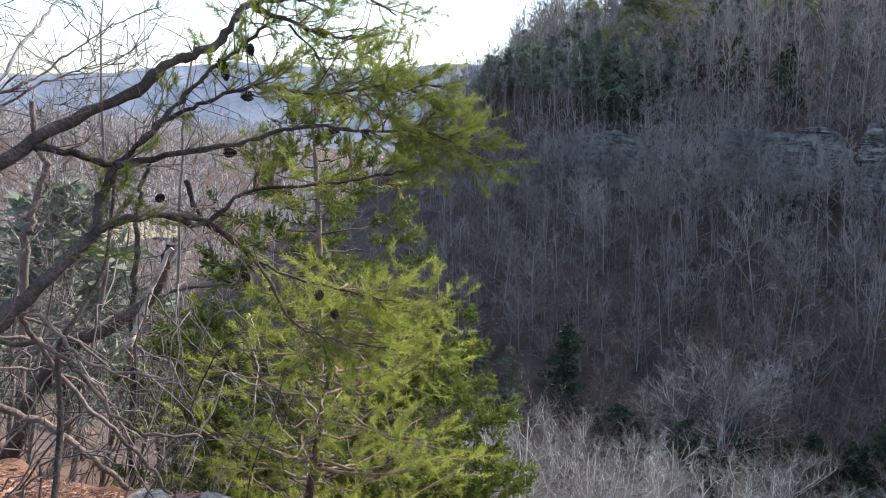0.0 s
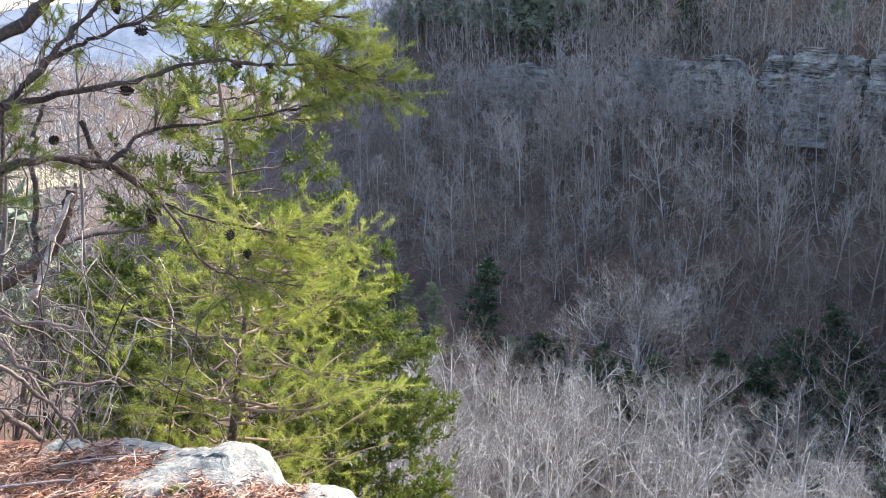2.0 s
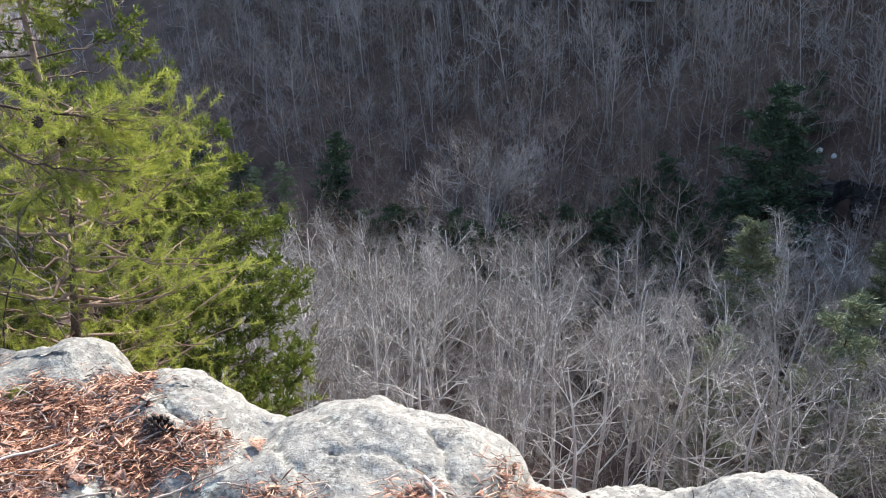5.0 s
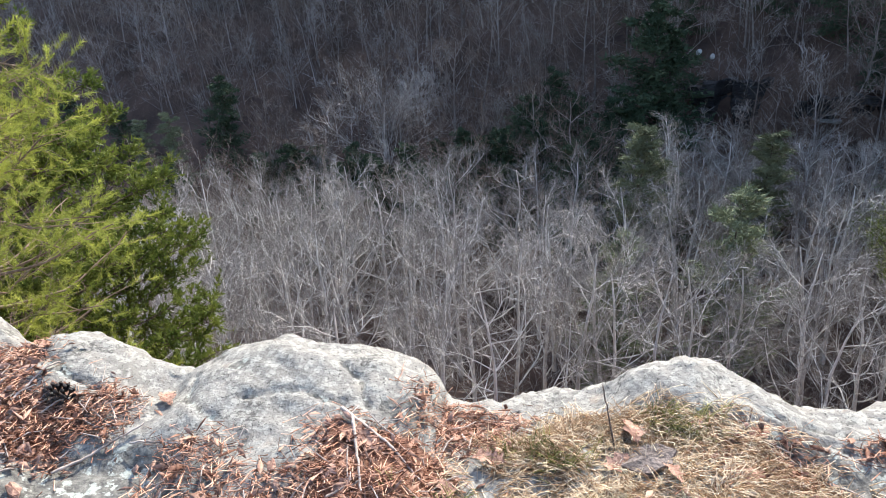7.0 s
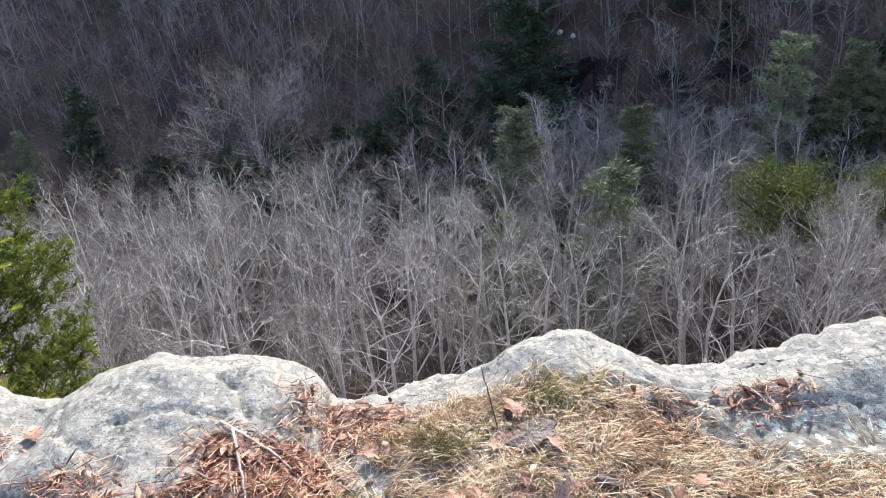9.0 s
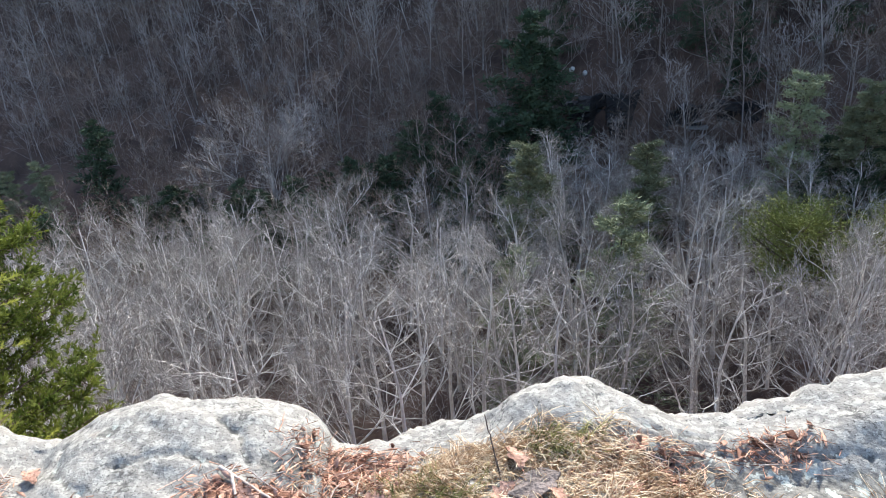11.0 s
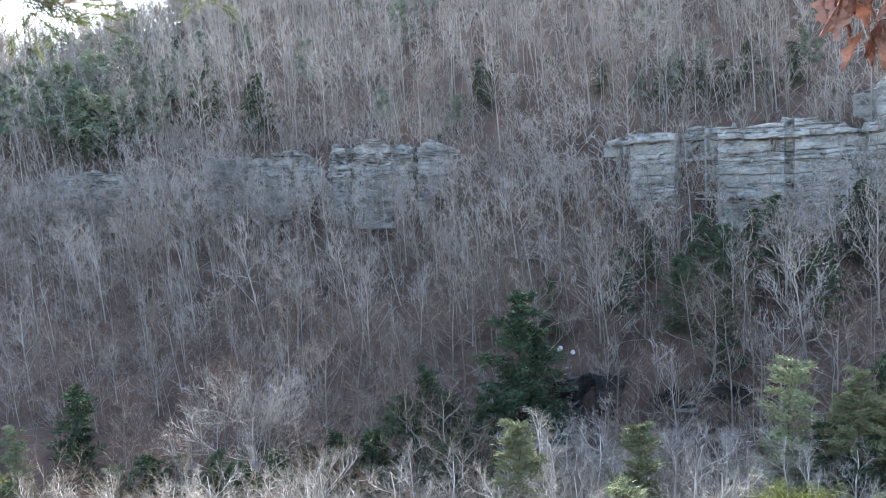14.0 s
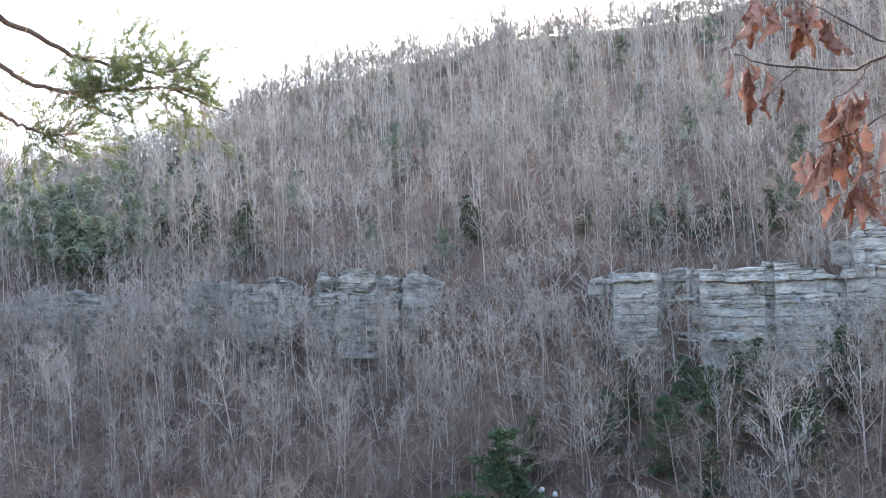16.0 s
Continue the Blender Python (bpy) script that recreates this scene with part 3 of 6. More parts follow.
def far_tree(seed, height, radius, low, limbs, subs, twigs, reach, thin, sway=0.019, rise=0.62):
    """A leafless tree kept light: wavering trunk, steeply rising limbs, many thin twigs."""
    rng = np.random.default_rng(seed)
    wood, crown = Geo(), Geo()
    t = np.linspace(0, 1, 6)
    trunk = np.column_stack([np.cumsum(rng.normal(0, sway * height, (6, 2)), 0) * t[:, None], t * height * 0.92 - 0.4])
    for k in range(5):
        wood.tubes([trunk[k]], [trunk[k + 1]], radius * (1.02 - t[k]), radius * (1.02 - t[k + 1]), 3)
    h = low + (0.97 - low) * (np.arange(limbs) + rng.random(limbs)) / limbs
    b = np.column_stack([np.interp(h, t, trunk[:, c]) for c in range(3)])
    a, el = np.arange(limbs) * 2.4 + rng.normal(0, 0.4, limbs), rise + rng.normal(0, 0.28, limbs) + 0.35 * h
    d = np.column_stack([np.cos(a) * np.cos(el), np.sin(a) * np.cos(el), np.sin(el)])
    ln = (reach * (1.25 - 0.8 * h) * rng.uniform(0.6, 1.35, limbs))[:, None]
    m = b + d * ln * 0.5
    e = m + unit(d + rng.normal(0, 0.3, d.shape) + (0, 0, 0.12)) * ln * 0.5
    r = np.maximum(radius * (1.05 - h) * 0.5, thin * 1.2)
    wood.tubes(b, m, r, r * 0.7, 3)
    wood.spikes(m, e, r * 0.7, 3)
    for n, length, rr in ((subs, 0.55, thin * 1.2), (twigs, 0.3, thin)):
        q = rng.uniform(0.2, 1, (len(b), n, 1))
        s = (b[:, None] + (e - b)[:, None] * q).reshape(-1, 3)
        dd = unit(np.repeat(unit(e - b), n, 0) + rng.normal(0, 0.55, s.shape) + (0, 0, 0.15))
        f = s + dd * np.repeat(np.maximum(ln, 0.5 * reach) if n == subs else ln * 0 + reach * 0.9, n, 0) * length * rng.uniform(0.6, 1.2, (len(s), 1))
        crown.spikes(s, f, rr, 1)
        b, e, ln = s, f, np.full((len(s), 1), reach)
    return wood, crown


def polar(rng, count, az_lo, az_hi, r_lo, r_hi, gap, taken=()):
    """Spots by azimuth and distance from the ledge, no two nearer than gap."""
    got, tries = list(taken), 0
    n0 = len(got)
    while len(got) - n0 < count and tries < count * 40:
        tries += 1
        a, r = radians(rng.uniform(az_lo, az_hi)), math.sqrt(rng.uniform(r_lo**2, r_hi**2))
        x, y = r * math.sin(a), r * math.cos(a)
        if all((x - p) ** 2 + (y - q) ** 2 > gap * gap for p, q in got):
            got.append((x, y))
    return got[n0:]


rng = np.random.default_rng(11)
valley_models = [
    tree_model("bare_tree", "leafless pale grey tree on the valley floor", "tree", "valley trees",
               *crown_tree(20 + i, 16, 0.16, 0.3 + 0.04 * (i % 3), 10, 7, 7, 6, 0.34 + 0.05 * (i % 2), 0.0088, 0.62, waver=0.26), PALE_BARK, PALE_TWIG, "crown")
    for i in range(7)
]
valley_spots = polar(rng, 88, -34, 38, 31, 58, 3.6)
valley_spots += polar(rng, 16, -33, -17, 42, 59, 2.8, valley_spots) + [(40 * math.sin(radians(a)), 40 * math.cos(radians(a))) for a in (23.6, 27.6)]
# directions and distances of pines with lower trees before them
LOW_BEFORE = [(6.2, 52), (13.5, 44), (14.4, 53), (25.5, 45), (27.3, 45), (24.3, 58)]
for i, (x, y) in enumerate(valley_spots):
    r = math.hypot(x, y)
    az = math.degrees(math.atan2(x, y))
    low = max((1.4 for a, far in LOW_BEFORE if abs(az - a) < 1.7 and r < far), default=0)
    top = 1.6 - r * math.tan(radians(float(np.interp(r, [30, 36, 51, 58], [24.8, 22.7, 19.5, 18.0])) + rng.normal(0, 0.9) + low))
    z = float(land(x, y))
    k = min(max((top - z) / 16.5, 0.55), 1.25)
    wide = k * rng.uniform(0.85, 1.1)
    m = pose(x, y, z, rng.normal(0, 3), rng.normal(0, 3), rng.uniform(0, 360)) @ Matrix.Diagonal((wide, wide, k, 1))
    (valley_models[i] if i < 7 else copy_thing(valley_models[i % 7], Matrix())).matrix_basis = m

more_spots = polar(rng, 34, 6, 38, 55, 63, 2.4, valley_spots)
for i, (x, y) in enumerate(more_spots):
    d, z = math.hypot(x, y), float(land(x, y))
    k = min(max((1.6 - d * math.tan(radians(17.6 + rng.normal(0, 0.8))) - z) / 16.5, 0.3), 1.0)
    copy_thing(valley_models[i % 7], Matrix()).matrix_basis = pose(x, y, z, rng.normal(0, 3), rng.normal(0, 3), rng.uniform(0, 360)) @ Matrix.Diagonal((k * 1.25, k * 1.25, k, 1))

hill_models = [
    tree_model("bare_tree", "slender leafless grey tree on the facing hillside", "tree", "hillside trees",
               *crown_tree(40 + i, 11 + 1.5 * (i % 3), 0.1, 0.16 + 0.07 * (i % 3), 11, 6, 5, 4, 0.42, 0.0115, 0.45, 4), GREY_BARK, GREY_TWIG, "crown")
    for i in range(6)
]


def woods(name, label, spots, rng, seeds, mats, least=0.7, most=1.15, **kw):
    """Many far trees in one mesh, trunks in one material and twigs in the other."""
    forms = [(crown_tree if "fork" in kw else far_tree)(sd, **kw) for sd in seeds]
    both = (Geo(), Geo())
    for i, (x, y) in enumerate(spots):
        a, k = rng.uniform(0, 6.28), rng.uniform(least, most)
        rot = np.array([[math.cos(a), -math.sin(a), 0], [math.sin(a), math.cos(a), 0], [0, 0, rng.uniform(0.9, 1.15)]]) * k
        rot[:2, 2] = rng.normal(0, 0.06, 2) - (0.05, 0)
        at = np.array([x, y, float(land(x, y))])
        for geo, out in zip(forms[i % len(forms)], both):
            v = np.concatenate(geo.v)
            base = out.n
            out.v.append(v @ rot.T + at)
            out.f.extend(f + base for f in geo.f)
            out.n += len(v)
    wood, crown = both
    n_wood = sum(len(f) for f in wood.f)
    wood.v += crown.v
    wood.f += [f + wood.n for f in crown.f]
    me = wood.mesh(name, mats[0])
    me.materials.append(mats[1])
    index = np.zeros(len(me.polygons), int)
    index[n_wood:] = 1
    me.polygons.foreach_set("material_index", index)
    tagged(new(name, me), label, "woods", kind="stuff")


# clearings before the trees that stand out on the slope
STANDOUT = [(24.3, 58, 2.6), (6.6, 66, 2.4), (-12.3, 68, 2.0), (-27, 82, 1.2), (-23.6, 80, 1.2), (10.6, 60, 1.4), (-18.4, 69, 1.2), (29, 58, 1.6)]


def clear(spots):
    out = []
    for x, y in spots:
        d, az = math.hypot(x, y), math.degrees(math.atan2(x, y))
        if 56 < d < 75 and 9.2 < az < 11.3 or 8.5 < az < 31 and 54 < d < 92 and len(out) % 7 > 2 and (x * 7.3 + y * 3.1) % 1.0 < 0.62:
            continue
        if not any(abs(az - a) < wide and far - 11 < d < far + 1 for a, far, wide in STANDOUT):
            out.append((x, y))
    return out


hill_spots = clear(polar(rng, 150, -34, 37, 54, 76, 2.7))
set_out(hill_models, hill_spots, rng, 0.6, 1.05)
mid_spots = scatter(rng, 430, 54, 86, -125, 42, 2.3, hill_spots)
woods("hillside_woods", "leafless grey woods on the slope below the cliff", clear(mid_spots[:370]), rng, (60, 61, 62, 63), (TRUNK_GREY, GREY_TWIG), 0.5, 1.1,
      height=10, radius=0.055, fork=0.16, limbs=8, subs=5, shoots=4, twigs=2, wide=0.46, thin=0.012, steep=0.5, sides=3)
def crest_at(az):
    """Distance of the hill's crest in a direction."""
    d = np.arange(90, 320, 2.0)
    x, y = d * math.sin(radians(az)), d * math.cos(radians(az))
    return float(d[np.argmax((land(x, y) - 1.6) / d)])


tall_spots = scatter(rng, 62, 60, 87, -110, 40, 3.0)
woods("birch_woods", "tall straight pale-barked bare trees on the slope", clear(tall_spots), rng, (106, 107, 108), (TRUNK_PALE, GREY_TWIG), 0.65, 1.15,
      height=12.5, radius=0.07, low=0.5, limbs=8, subs=4, twigs=2, reach=3.0, thin=0.016)
fan_spots = scatter(rng, 120, 56, 86, -120, 40, 4.2)
woods("pale_woods", "paler fan-shaped leafless trees on the slope", clear(fan_spots), rng, (90, 91, 92), (TRUNK_PALE, CREST_TWIG), 0.6, 1.1,
      height=10.5, radius=0.1, fork=0.2, limbs=9, subs=6, shoots=5, twigs=3, wide=0.45, thin=0.014, steep=0.6, sides=3)
front_spots = scatter(rng, 950, 89.0, 128, -168, 48, 1.6)
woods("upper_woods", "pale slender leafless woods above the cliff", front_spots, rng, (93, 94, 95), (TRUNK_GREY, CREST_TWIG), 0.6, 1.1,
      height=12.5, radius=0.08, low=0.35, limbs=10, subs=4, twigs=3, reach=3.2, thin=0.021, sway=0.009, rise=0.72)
low_spots = scatter(rng, 100, 54, 74, -90, 12, 2.0)
woods("shrub_woods", "rounded leafless shrubs at the foot of the slope", low_spots, rng, (109, 110, 111), (TRUNK_GREY, CREST_TWIG), 0.6, 1.2,
      height=5.5, radius=0.06, fork=0.08, limbs=8, subs=4, shoots=4, twigs=2, wide=0.55, thin=0.012, steep=0.65, sides=3)
def thin_out(spots, rng, lo, hi, keep):
    """Leaves only a share of the spots between two places along the hill."""
    return [p for p in spots if not lo < 0.894 * p[0] - 0.447 * p[1] < hi or rng.random() < keep]


cliff_spots = thin_out(scatter(rng, 185, 72, 86.5, -135, 25, 2.0), rng, -15, 9, 0.7)
cliff_spots = thin_out(thin_out(cliff_spots, rng, -58, -41, 0.75), rng, -104, -89, 0.4)
woods("cliff_woods", "tall slender bare trees standing before the cliff", cliff_spots, rng, (64, 65, 66), (TRUNK_GREY, CREST_TWIG), 0.75, 1.15,
      height=12.0, radius=0.07, fork=0.35, limbs=7, subs=4, shoots=4, twigs=3, wide=0.36, thin=0.013, steep=0.55, sides=3)
face_spots = thin_out(thin_out(thin_out(scatter(rng, 110, 83.5, 86.6, -112, 22, 1.2), rng, -14, 6, 0.5), rng, -57, -41, 0.6), rng, -104, -89, 0.3) + scatter(rng, 22, 80, 86, -76, -59, 1.4)
woods("face_woods", "slender bare trees close under the cliff", face_spots, rng, (96, 97, 98), (TRUNK_GREY, CREST_TWIG), 0.7, 1.1,
      height=12.0, radius=0.065, fork=0.4, limbs=7, subs=4, shoots=4, twigs=3, wide=0.34, thin=0.013, steep=0.55, sides=3)
rim_spots = scatter(rng, 420, 88.3, 98, -168, 48, 1.0) + scatter(rng, 260, 86.8, 93, -95, 12, 0.8)
woods("rim_brush", "pale leafless brush along the top of the cliff", rim_spots, rng, (86, 87), (CREST_TWIG, CREST_TWIG), 0.6, 1.3,
      height=3.6, radius=0.035, low=0.05, limbs=8, subs=3, twigs=1, reach=2.2, thin=0.024)
near_left = polar(rng, 80, -66, -38, 18, 130, 2.6)
woods("thicket_woods", "leafless grey woods on the slope beside the ledge", near_left, rng, (67, 68, 69), (TRUNK_GREY, GREY_TWIG), 0.5, 1.0,
      height=10, radius=0.09, low=0.15, limbs=12, subs=5, twigs=4, reach=3.0, thin=0.014)
far_spots = [p for p in polar(rng, 2900, -36, 38, 90, 250, 1.9) if 88.8 < 0.447 * p[0] + 0.894 * p[1] < 235][:1500]
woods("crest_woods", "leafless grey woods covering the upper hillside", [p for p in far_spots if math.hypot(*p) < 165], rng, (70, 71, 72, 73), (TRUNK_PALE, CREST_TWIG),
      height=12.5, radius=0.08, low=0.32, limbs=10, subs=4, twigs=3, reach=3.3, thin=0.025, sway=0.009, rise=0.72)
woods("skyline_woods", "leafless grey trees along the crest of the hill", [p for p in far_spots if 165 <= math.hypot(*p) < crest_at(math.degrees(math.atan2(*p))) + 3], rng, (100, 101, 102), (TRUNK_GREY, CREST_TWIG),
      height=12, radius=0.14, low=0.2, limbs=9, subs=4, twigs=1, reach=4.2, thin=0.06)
brush_spots = scatter(rng, 400, 92, 150, -165, 45, 1.6) + scatter(rng, 330, 60, 87, -110, 40, 1.5)
woods("brush", "low leafless brush on the hillside", brush_spots, rng, (84, 85), (GREY_TWIG, GREY_TWIG), 0.6, 1.3,
      height=2.6, radius=0.03, low=0.05, limbs=8, subs=4, twigs=1, reach=1.8, thin=0.022)
top_spots = [p for p in polar(rng, 800, -33, 39, 140, 200, 1.8) if math.hypot(*p) < crest_at(math.degrees(math.atan2(*p))) + 4 and 0.447 * p[0] + 0.894 * p[1] > 90]
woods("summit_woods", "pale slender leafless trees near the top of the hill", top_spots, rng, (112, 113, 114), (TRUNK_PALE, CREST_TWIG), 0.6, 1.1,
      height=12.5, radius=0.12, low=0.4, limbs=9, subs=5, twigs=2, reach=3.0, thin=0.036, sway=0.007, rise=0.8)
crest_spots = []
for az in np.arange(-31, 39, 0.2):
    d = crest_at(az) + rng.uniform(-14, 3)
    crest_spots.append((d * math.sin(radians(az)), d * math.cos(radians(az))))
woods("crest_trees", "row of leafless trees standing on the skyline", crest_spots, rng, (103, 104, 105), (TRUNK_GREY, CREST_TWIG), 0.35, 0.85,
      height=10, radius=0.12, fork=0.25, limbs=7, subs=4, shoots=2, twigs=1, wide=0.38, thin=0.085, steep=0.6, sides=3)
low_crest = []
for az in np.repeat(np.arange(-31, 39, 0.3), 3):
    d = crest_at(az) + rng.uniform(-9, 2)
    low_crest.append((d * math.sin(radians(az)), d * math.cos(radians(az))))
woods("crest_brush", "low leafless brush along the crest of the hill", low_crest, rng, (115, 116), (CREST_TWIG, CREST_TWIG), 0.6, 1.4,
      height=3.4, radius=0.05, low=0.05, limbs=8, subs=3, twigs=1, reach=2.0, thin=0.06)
limb_spots = polar(rng, 90, -36, -22, 172, 220, 2.5)
woods("ridge_woods", "leafless trees along the falling end of the ridge", limb_spots, rng, (78, 79), (TRUNK_GREY, GREY_TWIG),
      height=14, radius=0.16, low=0.2, limbs=10, subs=4, twigs=2, reach=3.6, thin=0.05)
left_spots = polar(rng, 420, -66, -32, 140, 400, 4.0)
woods("valley_woods", "distant leafless woods in the open valley", left_spots, rng, (74, 75), (CREST_TWIG, HAZY_TWIG),
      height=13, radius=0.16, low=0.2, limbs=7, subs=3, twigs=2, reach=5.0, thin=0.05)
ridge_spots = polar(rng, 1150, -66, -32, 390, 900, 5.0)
woods("hill_woods", "distant leafless woods on the low hills beyond the field", ridge_spots, rng, (76, 77), (HAZY_TWIG, HAZY_TWIG),
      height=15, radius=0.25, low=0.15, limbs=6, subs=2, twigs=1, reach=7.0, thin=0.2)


# evergreens on the hill and in the valley: azimuth in degrees, distance, height
def stand(models, rows, rng):
    for i, (az, r, h) in enumerate(rows):
        ob, tall = models[i % len(models)]
        x, y = r * math.sin(radians(az)), r * math.cos(radians(az))
        k = h / tall
        m = pose(x, y, float(land(x, y)), rng.normal(0, 1.5), rng.normal(0, 1.5), rng.uniform(0, 360)) @ Matrix.Diagonal((k, k, k, 1))
        if i < len(models):
            ob.matrix_basis = m
        else:
            copy_thing(ob, Matrix()).matrix_basis = m


rng = np.random.default_rng(5)
dark_models = [(tree_model("hemlock_tree", "dark green hemlock among bare trees", "hemlock", "dark evergreens",
                           *evergreen(80 + i, 12, 3.9 + 0.4 * i, 50, 120, 0.4, 0.15 + 0.1 * i, tuft=1.3), PINE_BARK, FAR_NEEDLE, "foliage"), 12) for i in range(3)]
stand(dark_models, [
    (6.6, 66, 14.9), (-23.6, 80, 11.5), (8.0, 68, 11), (4.2, 63, 8), (5.8, 63, 9), (-12.8, 64, 5.5), (-15.5, 66, 6), (1.5, 62, 6), (2.8, 62, 6.5), (-4, 63, 5.5),
    (14, 78, 7), (18, 75, 8), (21, 77, 8.5), (16, 82, 6.5), (24, 80, 8.5), (27, 74, 8), (21, 70, 7), (29, 82, 8), (9, 76, 6), (22.5, 79, 8), (19.5, 81, 7), (28.5, 60, 8), (30.5, 62, 9), (29.5, 57, 8), (27, 59, 7), (-9, 64, 4.5), (15.5, 58, 5), (26.5, 57, 6.5),
    (15.5, 99, 4.5), (17, 98, 5), (18.2, 99, 4), (19.6, 98, 5), (21, 97, 4.5), (22.4, 99, 5), (23.5, 97, 4), (13, 101, 4.5), (25, 98, 5), (33, 88, 8), (35, 78, 9), (-30, 90, 8), (-33, 96, 9),
    (-21.1, 138, 10), (-22.2, 141, 9), (-20.4, 137, 9), (-19.5, 134, 7.5), (-18.9, 134, 6), (-14.1, 124, 6), (-14, 130, 8), (-13.1, 126, 6.5), (-10.3, 117, 9), (-11, 120, 7), (-15.6, 150, 9), (-16.4, 138, 8), (4.6, 106, 6), (5.4, 104, 5)] + [(az, 56 + 6 * rng.random() + 12 * max(-az, 0) / 25, rng.uniform(6.5, 9.5)) for az in rng.uniform(-30, 9, 38)] + [(az, rng.uniform(60, 68), rng.uniform(6, 9)) for az in rng.uniform(-11, 3, 12)], rng)
far_models = [(tree_model("pine_tree", "green pine tree above the cliff", "pine tree", "evergreens above the cliff",
                          *evergreen(85 + i, 10, 3.4 + 0.5 * i, 34, 48, 0.75, 0.05, 0.3, tuft=1.0), PINE_BARK, MID_NEEDLE, "foliage"), 10) for i in range(3)]
above = [(az, max(d, 93 / (0.447 * math.sin(radians(az)) + 0.894 * math.cos(radians(az)))), h) for az, d, h in [
    (-26.5, 150, 12), (-25, 146, 10), (-23.5, 136, 11), (-22, 132, 12), (-21, 128, 11), (-20, 126, 10), (-19, 131, 10), (-22.5, 149, 12), (-20.5, 146, 13),
    (-17.5, 141, 9), (-16, 139, 10), (-18.5, 150, 12), (-14, 146, 9), (-24.5, 156, 12), (-27, 160, 12), (-28, 166, 11), (-17, 126, 8),
    (-21.5, 122, 9), (-20.3, 120, 8), (-23, 124, 8), (-28.5, 178, 9), (-26, 168, 10), (-24, 172, 10), (-21, 165, 10), (-18, 168, 9), (-2, 108, 6), *[(az, 186, rng.uniform(6, 10)) for az in rng.uniform(-29, -14, 9)], *[(az, rng.uniform(110, 165), rng.uniform(6, 9)) for az in rng.uniform(-17, 24, 16)], *[(az, rng.uniform(140, 182), rng.uniform(8, 12)) for az in rng.uniform(-30, -16, 15)],
    (17.5, 98, 6), (19.5, 101, 5), (16, 112, 7), (20, 118, 7), (26, 99, 6), (3, 101, 5), (27, 110, 7), (22, 125, 8)]]
stand(far_models, above, rng)
side_pines = [(-57, 26, 7), (-52, 34, 8), (-60, 40, 9), (-48, 46, 8), (-55, 60, 9), (-62, 30, 7), (-46, 62, 9), (-50, 75, 9), (-58, 18, 6)]
stand([(copy_thing(m, Matrix()), t) for m, t in far_models], side_pines, rng)
light_models = [(tree_model("pine_tree", "light grey-green young pine tree", "pine tree", "pale evergreens",
                            *evergreen(90 + i, 10, 2.5, 44, 190, 0.3, 0.1, tuft=0.7), PINE_BARK, LIGHT_NEEDLE, "foliage"), 10) for i in range(2)]
stand(light_models, [(24.3, 58, 13.2), (-27, 82, 9.5), (13.5, 44, 15.4), (5.0, 42, 13), (-28.8, 86, 8), (26.5, 60, 6)], rng)
dull_models = [(tree_model("pine_tree", "dull grey-olive pine tree with a rounded top", "pine tree", "dull evergreens",
                           *evergreen(97 + i, 14, 2.6, 46, 150, 0.34, 0.05, 0.55, tuft=0.7), PINE_BARK, DULL_NEEDLE, "foliage"), 14) for i in range(2)]
stand(dull_models, [(6.2, 52, 16.2), (14.4, 53, 15.6), (29, 57, 12.5), (31, 57, 12), (27.6, 58, 10)], rng)
olive_models = [(tree_model("pine_tree", "bright olive green pine tree with a broad top", "pine tree", "olive evergreens",
                            *evergreen(95, 14, 4.3, 84, 190, 0.24, 0.05, 0.68, dome=True, tuft=0.8), PINE_BARK, OLIVE_NEEDLE, "foliage"), 14)]
stand(olive_models, [(25.6, 45, 13.6), (33.5, 47, 13)], rng)

# broad pale trees at the foot of the hill
broad_models = [
    tree_model("bare_tree", "broad leafless tree with pale upright twigs", "tree", "broad trees",
               *crown_tree(30 + i, 12, 0.12, 0.1, 15, 9, 7, 5, 0.62, 0.0115, 0.55), TRUNK_PALE, PALE_TWIG, "crown")
    for i in range(3)]
for i, (az, d, h) in enumerate([(-12.3, 68, 13), (-18.4, 69, 8.5), (-15.6, 64, 6), (10.6, 60, 7.5), (12.8, 61, 6.5), (-1.0, 60, 6.5), (-25.6, 73, 6)]):
    x, y = d * math.sin(radians(az)), d * math.cos(radians(az))
    ob = broad_models[i] if i < 3 else copy_thing(broad_models[i % 3], Matrix())
    ob.matrix_basis = pose(x, y, float(land(x, y)), 0, 0, 40 * i) @ Matrix.Diagonal((h / 11, h / 11, h / 14, 1))

# ---------------------------------------------------------------- the facing cliff
block_meshes = []
for sd in range(8):
    bm = bmesh.new()
    bmesh.ops.create_cube(bm, size=1.0)
    long_edges = [e for e in bm.edges if abs(e.verts[0].co.x - e.verts[1].co.x) > 0.5]
    bmesh.ops.subdivide_edges(bm, edges=long_edges, cuts=4)
    r = random.Random(sd)
    for v in bm.verts:
        v.co += Vector((r.uniform(-0.08, 0.08), r.uniform(-0.1, 0.1), r.uniform(-0.17, 0.17)))
    me = bpy.data.meshes.new("stone")
    bm.to_mesh(me)
    bm.free()
    me.materials.append(CLIFF_STONE)
    block_meshes.append(me)


